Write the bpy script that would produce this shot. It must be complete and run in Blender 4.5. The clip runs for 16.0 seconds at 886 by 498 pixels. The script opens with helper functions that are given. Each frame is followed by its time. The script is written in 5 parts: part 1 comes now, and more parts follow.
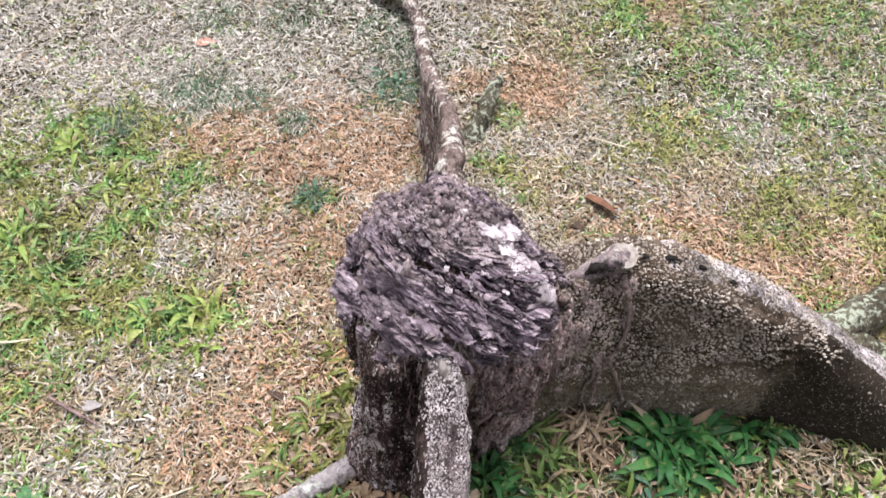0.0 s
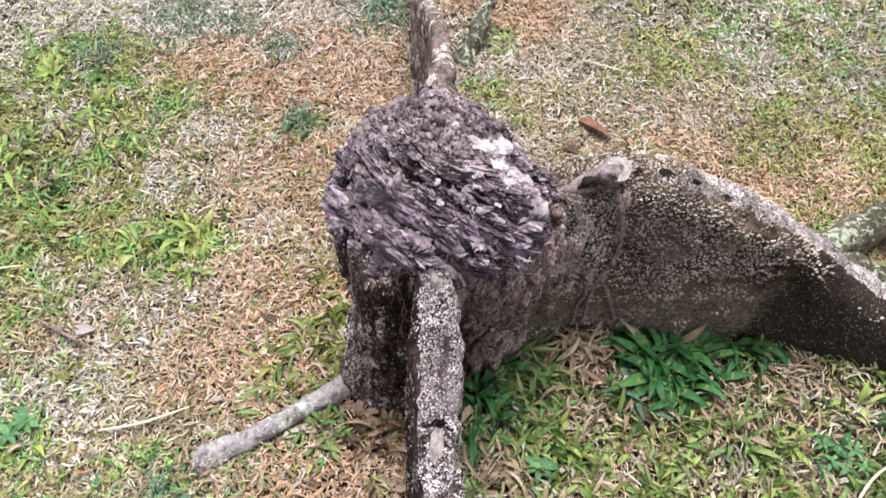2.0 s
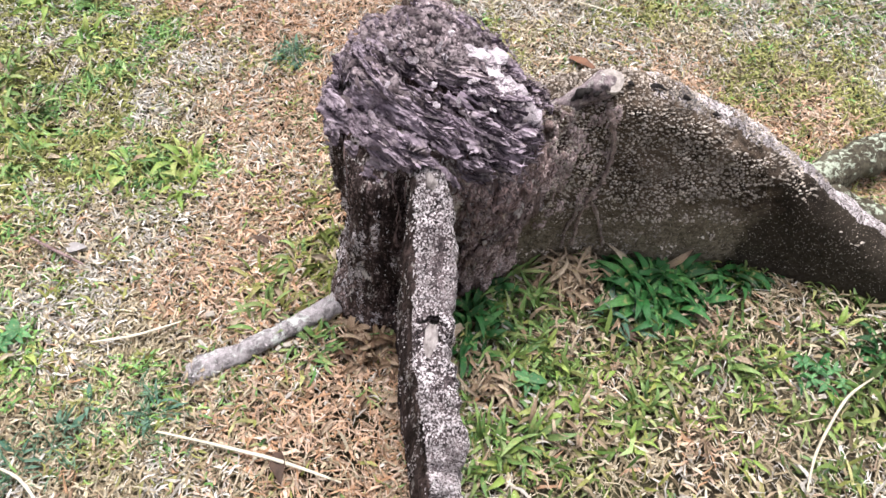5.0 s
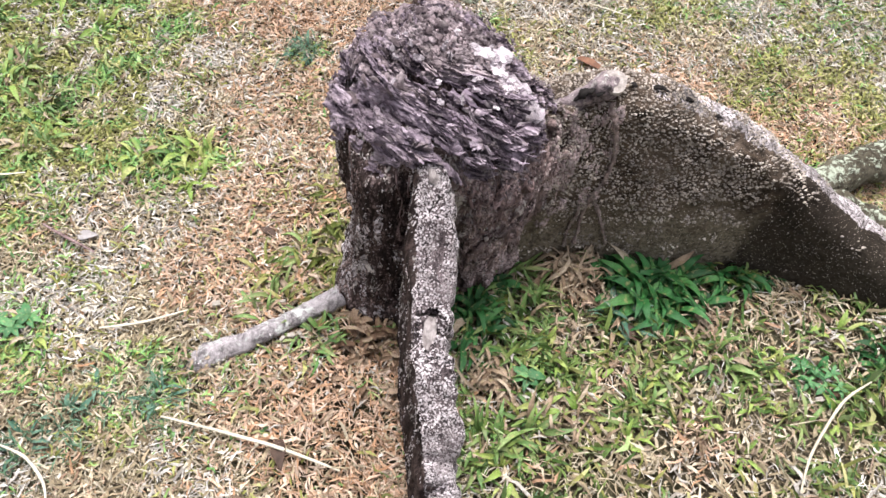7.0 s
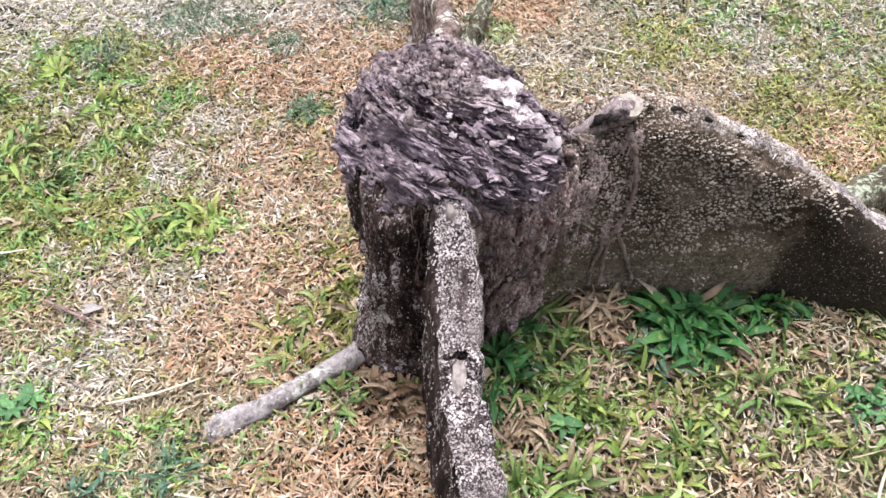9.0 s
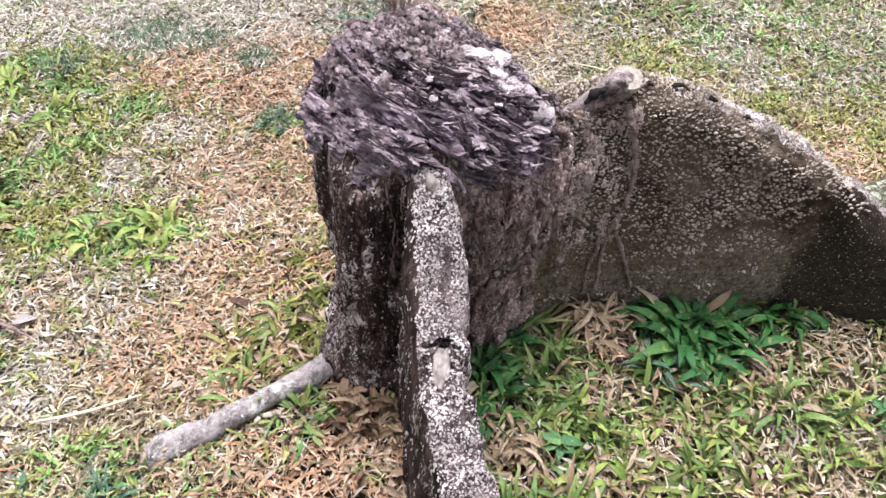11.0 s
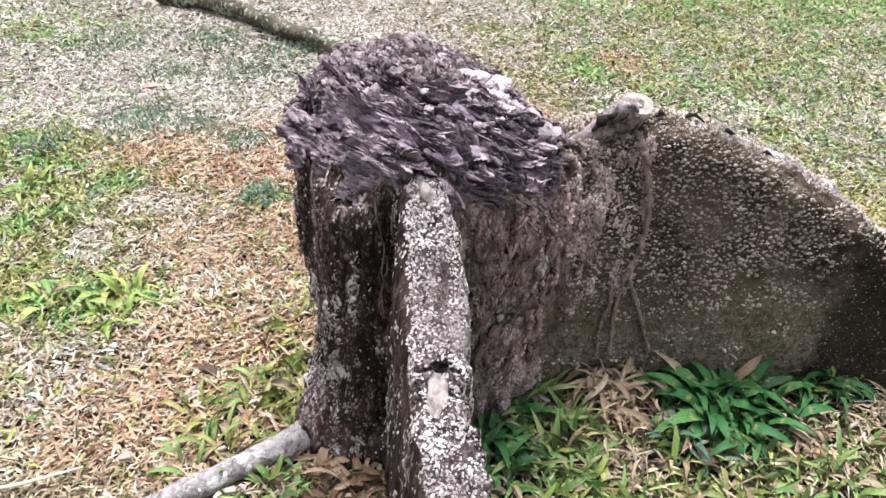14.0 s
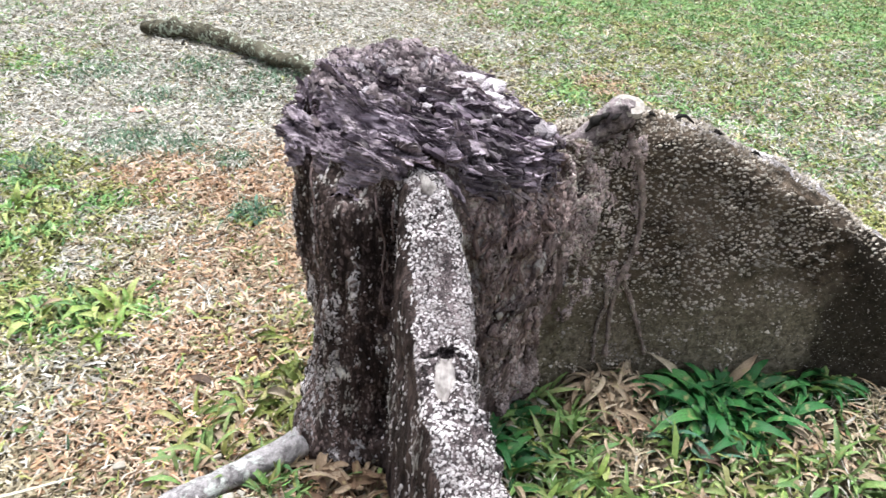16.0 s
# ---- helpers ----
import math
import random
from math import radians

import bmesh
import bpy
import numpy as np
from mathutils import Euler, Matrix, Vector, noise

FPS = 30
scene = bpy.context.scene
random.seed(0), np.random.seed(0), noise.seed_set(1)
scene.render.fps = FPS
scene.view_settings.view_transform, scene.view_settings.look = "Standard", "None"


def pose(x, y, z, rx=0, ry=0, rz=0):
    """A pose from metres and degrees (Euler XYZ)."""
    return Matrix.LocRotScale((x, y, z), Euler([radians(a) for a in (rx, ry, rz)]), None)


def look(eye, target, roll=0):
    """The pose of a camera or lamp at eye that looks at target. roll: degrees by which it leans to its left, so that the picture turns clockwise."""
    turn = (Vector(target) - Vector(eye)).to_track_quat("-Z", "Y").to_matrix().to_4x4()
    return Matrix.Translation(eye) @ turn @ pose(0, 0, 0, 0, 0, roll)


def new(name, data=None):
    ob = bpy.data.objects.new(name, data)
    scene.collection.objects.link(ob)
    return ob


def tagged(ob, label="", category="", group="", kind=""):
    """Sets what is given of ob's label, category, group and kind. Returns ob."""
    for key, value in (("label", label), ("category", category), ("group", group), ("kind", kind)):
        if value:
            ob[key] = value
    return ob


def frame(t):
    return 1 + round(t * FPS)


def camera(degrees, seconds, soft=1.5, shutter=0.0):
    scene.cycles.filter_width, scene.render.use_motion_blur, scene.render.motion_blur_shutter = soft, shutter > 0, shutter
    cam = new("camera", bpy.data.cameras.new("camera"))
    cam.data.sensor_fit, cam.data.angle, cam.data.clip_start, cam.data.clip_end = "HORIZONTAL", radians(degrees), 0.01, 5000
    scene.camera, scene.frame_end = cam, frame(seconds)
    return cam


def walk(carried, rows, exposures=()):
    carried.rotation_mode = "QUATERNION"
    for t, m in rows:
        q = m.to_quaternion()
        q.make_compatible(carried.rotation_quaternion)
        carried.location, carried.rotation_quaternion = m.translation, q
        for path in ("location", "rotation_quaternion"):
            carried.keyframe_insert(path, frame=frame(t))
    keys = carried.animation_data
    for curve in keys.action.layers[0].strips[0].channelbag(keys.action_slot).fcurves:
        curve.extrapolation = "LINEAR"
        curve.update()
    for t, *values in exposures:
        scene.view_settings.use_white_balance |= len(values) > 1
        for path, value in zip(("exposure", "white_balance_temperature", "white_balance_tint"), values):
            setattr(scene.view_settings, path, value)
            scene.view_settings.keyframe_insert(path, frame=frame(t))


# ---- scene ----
PATH = [
    (0, (0.028, 0.06, 1.562), (-0.045, 1.322, 0.012), 3.9),
    (0.5, (0.026, 0.048, 1.55), (-0.029, 1.284, -0.021), 4.5),
    (1, (0.027, 0.041, 1.542), (-0.006, 1.244, -0.055), 5.1),
    (1.5, (0.03, 0.033, 1.531), (-0.002, 1.203, -0.091), 5.0),
    (2, (0.038, 0.025, 1.519), (-0.003, 1.172, -0.119), 4.4),
    (2.5, (0.04, 0.021, 1.505), (-0.011, 1.13, -0.158), 4.3),
    (3, (0.034, 0.012, 1.482), (0.025, 1.086, -0.205), 6.0),
    (3.5, (0.03, -0.013, 1.469), (0.039, 1.072, -0.211), 6.8),
    (4, (0.031, -0.042, 1.462), (0.025, 1.035, -0.224), 6.6),
    (4.2, (0.028, -0.057, 1.447), (0.03, 1.036, -0.228), 6.7),
    (6.3, (0.046, -0.125, 1.469), (0.059, 0.998, -0.185), 7.8),
    (6.5, (0.049, -0.123, 1.469), (0.039, 0.989, -0.194), 6.9),
    (7, (0.05, -0.119, 1.471), (0.033, 0.991, -0.192), 7.3),
    (7.5, (0.039, -0.126, 1.459), (0.086, 1.029, -0.174), 8.0),
    (8, (0.032, -0.125, 1.441), (0.06, 1.08, -0.155), 4.9),
    (8.2, (0.023, -0.119, 1.429), (-0.014, 1.105, -0.152), 2.7),
    (10.3, (0.044, -0.142, 1.228), (-0.018, 1.221, -0.234), 1.7),
    (10.5, (0.035, -0.136, 1.197), (0.024, 1.259, -0.237), 3.1),
    (11, (0.035, -0.13, 1.157), (0.022, 1.289, -0.252), 3.4),
    (11.5, (0.038, -0.121, 1.109), (0.006, 1.346, -0.249), 2.5),
    (12, (0.037, -0.125, 1.07), (0.027, 1.408, -0.214), 3.1),
    (12.5, (0.033, -0.136, 1.025), (0.013, 1.448, -0.195), 3.5),
    (13, (0.031, -0.144, 0.999), (-0.002, 1.478, -0.171), 3.1),
    (13.5, (0.041, -0.135, 0.962), (0.007, 1.512, -0.172), 2.9),
    (14, (0.04, -0.131, 0.934), (0.021, 1.538, -0.169), 3.3),
    (14.5, (0.034, -0.136, 0.91), (0.043, 1.547, -0.17), 3.3),
    (15, (0.03, -0.143, 0.894), (0.078, 1.567, -0.143), 3.4),
    (15.5, (0.021, -0.153, 0.884), (0.083, 1.568, -0.133), 3.7),
    (16, (0.016, -0.166, 0.886), (0.045, 1.558, -0.128), 3.3),
]
cam = camera(61.5, 16.0, soft=1.5, shutter=0.7)
walk(cam, [(t, look(eye, target, roll)) for t, eye, target, roll in PATH], [(0, 0.945, 6300, 11.5), (2, 1.01, 6300, 10.5), (7, 1.14, 6280, 10.5), (11.5, 1.25, 6300, 12.5), (13, 1.36, 6270, 9.5), (14.5, 1.4, 6160, 7.5), (16, 1.41, 6000, 3)])

# ---- light: bright overcast, the sun a soft glow behind cloud ----
SUN_ELEV, SUN_AZ = radians(73), radians(-8)      # azimuth from +y towards +x
world = bpy.data.worlds.new("overcast_sky")
scene.world = world
world.use_nodes = True
wn, wl = world.node_tree.nodes, world.node_tree.links
sky = wn.new("ShaderNodeTexSky")
sky.sky_type = "NISHITA"
sky.sun_disc = False
sky.sun_elevation, sky.sun_rotation = SUN_ELEV, SUN_AZ
sky.air_density, sky.dust_density, sky.ozone_density = 1.0, 5.0, 1.0
grey = wn.new("ShaderNodeHueSaturation")
grey.inputs["Saturation"].default_value = 0.18
wl.new(sky.outputs[0], grey.inputs["Color"])
wl.new(grey.outputs[0], wn["Background"].inputs["Color"])
wn["Background"].inputs["Strength"].default_value = 0.1
sun_data = bpy.data.lights.new("sun", "SUN")
sun_data.energy, sun_data.angle, sun_data.color = 2.4, radians(32), (1.0, 0.96, 0.9)
sun = new("sun", sun_data)
sun.matrix_world = look((0, 0, 0), (-math.sin(SUN_AZ) * math.cos(SUN_ELEV), -math.cos(SUN_AZ) * math.cos(SUN_ELEV), -math.sin(SUN_ELEV)))


# ---- materials ----
class Mat:
    """A node material with world-space noise layers."""

    def __init__(self, name, rough=0.85, spec=0.25):
        self.m = bpy.data.materials.new(name)
        self.m.use_nodes = True
        self.n, self.l = self.m.node_tree.nodes, self.m.node_tree.links
        self.b = self.n["Principled BSDF"]
        self.b.inputs["Roughness"].default_value = rough
        self.b.inputs["Specular IOR Level"].default_value = spec
        self.geo = self.n.new("ShaderNodeNewGeometry")
        self.height = None

    def coords(self, stretch=(1, 1, 1), local=False):
        mp = self.n.new("ShaderNodeMapping")
        mp.inputs["Scale"].default_value = stretch
        src = self.n.new("ShaderNodeTexCoord").outputs["Object"] if local else self.geo.outputs["Position"]
        self.l.new(src, mp.inputs["Vector"])
        return mp.outputs[0]

    def noise(self, scale, detail=4, rough=0.6, stretch=(1, 1, 1), local=False, distort=0.0):
        t = self.n.new("ShaderNodeTexNoise")
        t.inputs["Scale"].default_value, t.inputs["Detail"].default_value = scale, detail
        t.inputs["Roughness"].default_value, t.inputs["Distortion"].default_value = rough, distort
        self.l.new(self.coords(stretch, local), t.inputs["Vector"])
        return t.outputs["Fac"]

    def cells(self, scale, stretch=(1, 1, 1), feature="DISTANCE_TO_EDGE", rand=1.0):
        t = self.n.new("ShaderNodeTexVoronoi")
        t.feature = feature
        t.inputs["Scale"].default_value = scale
        t.inputs["Randomness"].default_value = rand
        self.l.new(self.coords(stretch), t.inputs["Vector"])
        return t.outputs["Distance"]

    def ramp(self, fac, stops, interp="LINEAR"):
        r = self.n.new("ShaderNodeValToRGB")
        e = r.color_ramp.elements
        r.color_ramp.interpolation = interp
        while len(e) < len(stops):
            e.new(0.5)
        for el, (p, c) in zip(e, stops):
            el.position = p
            el.color = (*c, 1) if isinstance(c, tuple) else (c, c, c, 1)
        self.l.new(fac, r.inputs["Fac"])
        return r.outputs["Color"]

    def mix(self, fac, a, b, mode="MIX"):
        x = self.n.new("ShaderNodeMix")
        x.data_type, x.blend_type = "RGBA", mode
        for key, v in (("Factor", fac), ("A", a), ("B", b)):
            sock = [s for s in x.inputs if s.name == key and (s.type == "RGBA") == (key != "Factor")][0]
            if key == "Factor":
                sock = x.inputs[0]
            if isinstance(v, (int, float)):
                sock.default_value = v
            elif isinstance(v, tuple):
                sock.default_value = (*v, 1)
            else:
                self.l.new(v, sock)
        return [s for s in x.outputs if s.type == "RGBA"][0]

    def math(self, op, a, b=0.0):
        x = self.n.new("ShaderNodeMath")
        x.operation = op
        for sock, v in zip(x.inputs, (a, b)):
            if isinstance(v, (int, float)):
                sock.default_value = v
            else:
                self.l.new(v, sock)
        return x.outputs[0]

    def bump(self, fac, strength, dist):
        x = self.n.new("ShaderNodeBump")
        x.inputs["Strength"].default_value, x.inputs["Distance"].default_value = strength, dist
        self.l.new(fac, x.inputs["Height"])
        if self.height is not None:
            self.l.new(self.height, x.inputs["Normal"])
        self.height = x.outputs[0]
        self.l.new(self.height, self.b.inputs["Normal"])

    def done(self, color):
        self.l.new(color, self.b.inputs["Base Color"])
        return self.m


def object_random(k):
    return k.n.new("ShaderNodeObjectInfo").outputs["Random"]


def island_random(k):
    return k.geo.outputs["Random Per Island"]


def ruddy(c):
    """Damp dead bark and wood lean to a reddish purple."""
    return (c[0] * 1.05, c[1] * 0.945, c[2] * 1.01)


def mat_bark(name, dark, mid, light, lichen, cover, stretch, cell=150, rough=0.9, lichen_scale=55, seams=0.0, gash=0.0, pitted=0.0, streaks=0.0, dark_past=None, mud=None):
    """Bark: dark ground, brownish variation, and a crust of pale lichen that covers a share of it."""
    k = Mat(name, rough, 0.06)
    dark, mid, light = ruddy(dark), ruddy(mid), ruddy(light)
    big = k.noise(9, 5, 0.65)
    fine = k.noise(70, 6, 0.7, stretch)
    base = k.mix(k.ramp(fine, [(0.36, 0.0), (0.64, 1.0)]), dark, mid)
    base = k.mix(k.ramp(big, [(0.45, 0.0), (0.72, 0.8)]), base, light) if not streaks else k.mix(k.ramp(big, [(0.45, 0.0), (0.72, 0.35)]), base, light)
    if streaks:
        run = k.noise(30, 4, 0.65, (1.0, 1.0, 0.22), distort=0.5)
        base = k.mix(k.ramp(run, [(0.42, streaks), (0.52, 0.0)]), base, dark)
        k.bump(run, 0.8, 0.008)
    if pitted:
        pits = k.noise(240, 3, 0.6, stretch)
        base = k.mix(k.ramp(pits, [(0.40, pitted), (0.47, 0.0)]), base, dark)
    if dark_past:
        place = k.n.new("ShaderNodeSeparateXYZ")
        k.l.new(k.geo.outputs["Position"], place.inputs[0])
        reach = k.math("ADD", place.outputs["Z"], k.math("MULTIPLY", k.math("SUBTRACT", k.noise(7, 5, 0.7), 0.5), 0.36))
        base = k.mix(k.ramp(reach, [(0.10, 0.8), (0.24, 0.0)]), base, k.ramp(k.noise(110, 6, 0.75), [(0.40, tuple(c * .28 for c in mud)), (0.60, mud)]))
        # bark turns to its dark tone beyond this x, along a ragged edge
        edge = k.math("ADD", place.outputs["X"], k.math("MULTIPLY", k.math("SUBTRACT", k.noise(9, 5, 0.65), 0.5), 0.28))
        base = k.mix(k.ramp(k.math("SUBTRACT", edge, dark_past - .5), [(0.47, 0.0), (0.53, 0.82)]), base, dark)
    crust = k.noise(lichen_scale, 5, 0.72, stretch, distort=0.6)
    spread = k.noise(6, 3, 0.6)
    amount = k.math("ADD", crust, k.math("MULTIPLY", k.math("SUBTRACT", spread, 0.5), 0.5))
    mask = k.ramp(amount, [(cover, 0.0), (cover + 0.07, 1.0)])
    tint = k.ramp(k.noise(160, 3), [(0.3, tuple(c * 0.72 for c in lichen)), (0.7, lichen)])
    col = k.mix(mask, base, tint)
    crack = k.ramp(k.cells(cell, stretch), [(0.0, 0.0), (0.09, 1.0)])
    if seams:
        col = k.mix(k.ramp(k.cells(cell, stretch), [(0.02, seams), (0.16, 0.0)]), col, dark)
    if gash:
        cut = k.ramp(k.noise(48, 3, 0.6, (1.5, 0.4, 1.5)), [(0.60, 0.0), (0.66, gash)])
        col = k.mix(cut, col, dark)
    k.bump(crack, 0.35, 0.003)
    k.bump(fine, 0.8, 0.006)
    k.bump(mask, 0.6, 0.002)
    return k.done(col)


TRUNK = mat_bark("trunk_bark", (0.009, 0.0073, 0.0067), (0.098, 0.075, 0.066), (0.18, 0.142, 0.128), (0.46, 0.42, 0.405), 0.62, (1.0, 1.0, 0.35), pitted=0.55, streaks=0.7)
BUTTRESS = mat_bark("buttress_bark", (0.013, 0.0115, 0.0088), (0.10, 0.081, 0.058), (0.20, 0.168, 0.124), (0.42, 0.38, 0.33), 0.80, (0.7, 1.0, 1.0), dark_past=.71, mud=(0.29, 0.24, 0.182))
STUBBARK = mat_bark("grey_branch_bark", (0.035, 0.03, 0.031), (0.29, 0.255, 0.25), (0.45, 0.405, 0.40), (0.6, 0.55, 0.52), 0.6, (1, 1, 1), 150)
RIDGE = mat_bark("lichened_bark", (0.014, 0.012, 0.012), (0.165, 0.142, 0.139), (0.30, 0.268, 0.264), (0.68, 0.64, 0.63), 0.60, (1.0, 0.7, 1.0), 360, lichen_scale=150, seams=0.7, gash=0.95, pitted=0.85)
CREST = mat_bark("silvery_crest_bark", (0.02, 0.019, 0.017), (0.12, 0.115, 0.105), (0.22, 0.214, 0.20), (0.68, 0.68, 0.665), 0.57, (0.8, 1.0, 1.0), 200, lichen_scale=90, seams=0.6)
FIBREBARK = mat_bark("fibrous_brown_bark", (0.014, 0.0105, 0.0095), (0.295, 0.235, 0.21), (0.46, 0.378, 0.348), (0.6, 0.53, 0.5), 0.56, (1.0, 1.0, 0.35), 170, pitted=0.4, streaks=0.6)
VINE = mat_bark("rootlet_bark", (0.1, 0.082, 0.072), (0.34, 0.285, 0.25), (0.48, 0.41, 0.365), (0.4, 0.36, 0.33), 0.6, (1, 1, 1), 250)
GREYROOT = mat_bark("grey_root_bark", (0.07, 0.07, 0.068), (0.44, 0.437, 0.425), (0.55, 0.548, 0.535), (0.66, 0.665, 0.645), 0.56, (1.0, 1.0, 1.0), 260, seams=0.3, gash=0.55)
MOSSROOT = mat_bark("mossy_root_bark", (0.026, 0.024, 0.017), (0.10, 0.096, 0.066), (0.19, 0.19, 0.135), (0.46, 0.50, 0.40), 0.54, (1.0, 1.0, 1.0), 120)
BACKROOT = mat_bark("weathered_root_bark", (0.03, 0.024, 0.02), (0.22, 0.18, 0.155), (0.38, 0.325, 0.285), (0.74, 0.69, 0.64), 0.53, (1.0, 0.6, 1.0), 90, lichen_scale=34, seams=0.5, gash=0.8)


def mat_fibre(name, tones, per="object", stretch=(.35, 1.3, 1.3)):
    """Rotten wood: torn fibres with streaks along the piece."""
    k = Mat(name, 0.9, 0.07)
    tones = [ruddy(c) for c in tones]
    rnd = object_random(k) if per == "object" else island_random(k)
    tone = k.ramp(rnd, [(i / (len(tones) - 1), c) for i, c in enumerate(tones)])
    streak = k.noise(8, 5, 0.7, stretch, local=(per == "object"), distort=0.4)
    col = k.mix(k.ramp(streak, [(0.36, 0.9), (0.52, 0.0)]), tone, (0.02, 0.015, 0.018))
    stain = k.noise(16, 4, 0.6)
    col = k.mix(k.ramp(stain, [(0.38, 0.75), (0.58, 0.0)]), col, tuple(c * 0.35 for c in tones[0]))
    dust = k.noise(45, 4, 0.7)
    col = k.mix(k.ramp(dust, [(0.52, 0.0), (0.72, 0.55)]), col, (0.36, 0.31, 0.31))
    k.bump(streak, 0.7, 0.004)
    k.bump(dust, 0.5, 0.004)
    return k.done(col)


FLAKE_TONES = [(0.028, 0.023, 0.029), (0.10, 0.083, 0.104), (0.21, 0.178, 0.212), (0.36, 0.315, 0.36), (0.52, 0.465, 0.51), (0.07, 0.057, 0.07), (0.26, 0.22, 0.25), (0.62, 0.565, 0.60)]
FLAKE = mat_fibre("rotten_wood_flake", FLAKE_TONES)
SHRED = mat_fibre("rotten_wood_shred", FLAKE_TONES, "island", (40, 40, 40))


def mat_layers():
    """Wood rotted into layers: long streaks along the grain, pale dry lips, dark gaps, brown dust."""
    k = Mat("rotten_wood_core", 0.9, 0.07)
    turn = k.n.new("ShaderNodeMapping")
    turn.inputs["Rotation"].default_value = (0, 0, radians(27))
    k.l.new(k.geo.outputs["Position"], turn.inputs["Vector"])

    def grain(scale, stretch, detail=5):
        mp = k.n.new("ShaderNodeMapping")
        mp.inputs["Scale"].default_value = stretch
        t = k.n.new("ShaderNodeTexNoise")
        t.inputs["Scale"].default_value, t.inputs["Detail"].default_value, t.inputs["Roughness"].default_value, t.inputs["Distortion"].default_value = scale, detail, 0.62, 0.9
        k.l.new(turn.outputs[0], mp.inputs["Vector"])
        k.l.new(mp.outputs[0], t.inputs["Vector"])
        return t.outputs["Fac"]

    wide, fine = grain(34, (.22, 1, 1)), grain(110, (.16, 1, 1), 3)
    tones = [ruddy(c) for c in ((0.02, 0.0165, 0.0205), (0.125, 0.107, 0.124), (0.255, 0.225, 0.252), (0.49, 0.452, 0.482))]
    col = k.ramp(wide, [(0.34, tones[0]), (0.44, tones[1]), (0.56, tones[2]), (0.70, tones[3])])
    col = k.mix(k.ramp(fine, [(0.38, 0.8), (0.50, 0.0)]), col, tones[0])
    col = k.mix(k.ramp(fine, [(0.58, 0.0), (0.70, 0.6)]), col, tones[3])
    dust = k.noise(26, 5, 0.7)
    col = k.mix(k.ramp(dust, [(0.52, 0.0), (0.70, 0.55)]), col, (0.33, 0.275, 0.262))
    k.bump(wide, 0.8, 0.006)
    k.bump(fine, 0.7, 0.003)
    return k.done(col)


ROT = mat_layers()
EARTH = mat_fibre("earthy_rot", [(0.37, 0.335, 0.335), (0.43, 0.392, 0.39)], "island", (14, 14, 14))
HOLLOW = mat_fibre("smooth_grey_rot", [(0.20, 0.172, 0.195), (0.33, 0.295, 0.32), (0.43, 0.39, 0.415)], "island", (9, 9, 30))
CRUMB = mat_fibre("crumbled_wood", [(0.07, 0.058, 0.06), (0.24, 0.205, 0.205), (0.38, 0.335, 0.335), (0.13, 0.11, 0.112), (0.54, 0.485, 0.485)], "island", (14, 14, 14))
PALEWOOD = mat_fibre("bleached_wood", [(0.42, 0.4, 0.41), (0.62, 0.60, 0.61), (0.76, 0.74, 0.74)], "object", (.35, 1.0, 1.0))
LENTICEL = mat_fibre("bark_wart", [(0.33, 0.305, 0.235), (0.57, 0.54, 0.44), (0.76, 0.74, 0.63), (0.45, 0.42, 0.335)], "island", (20, 20, 20))
CRUST = mat_fibre("lichen_crust", [(0.34, 0.325, 0.308), (0.6, 0.595, 0.575), (0.78, 0.78, 0.76), (0.46, 0.445, 0.425)], "island", (20, 20, 20))
GRAINS = mat_fibre("pinkish_grain", [(0.28, 0.222, 0.20), (0.54, 0.455, 0.42), (0.74, 0.655, 0.62), (0.38, 0.308, 0.28)], "island", (20, 20, 20))
ROOTLET = mat_fibre("thin_root_skin", [(0.17, 0.124, 0.112), (0.3, 0.23, 0.21), (0.48, 0.39, 0.36)], "island", (20, 20, 6))


def mat_blade(name, tones, rough=0.65, spec=0.14, per="island", spread=0.35):
    k = Mat(name, rough, spec)
    rnd = island_random(k) if per == "island" else object_random(k)
    tone = k.ramp(rnd, [(i / (len(tones) - 1), c) for i, c in enumerate(tones)])
    var = k.noise(3.5, 3, 0.6)
    col = k.mix(k.ramp(var, [(0.35, spread), (0.65, 0.0)]), tone, tuple(c * 0.62 for c in tones[0]))
    clot = k.noise(38, 3, 0.6)
    col = k.mix(k.ramp(clot, [(0.36, 0.42), (0.48, 0.0)]), col, tuple(c * 0.3 for c in tones[0])) if per == "island" else col
    fine = k.noise(220, 3, 0.6)
    col = k.mix(k.ramp(fine, [(0.35, 0.28), (0.58, 0.0)]), col, (0.05, 0.04, 0.02))
    if per == "object":
        vein = k.noise(3.0, 4, 0.65, (1.2, 34, 8), local=True)
        col = k.mix(k.ramp(vein, [(0.36, 0.55), (0.6, 0.0)]), col, tuple(c * 0.45 for c in tones[0]))
        wither = k.noise(2.2, 3, 0.6, (2.0, 3.0, 2.0), local=True)
        col = k.mix(k.ramp(wither, [(0.60, 0.0), (0.72, 0.6)]), col, (0.3, 0.25, 0.12))
        k.bump(vein, 0.4, 0.002)
    return k.done(col)


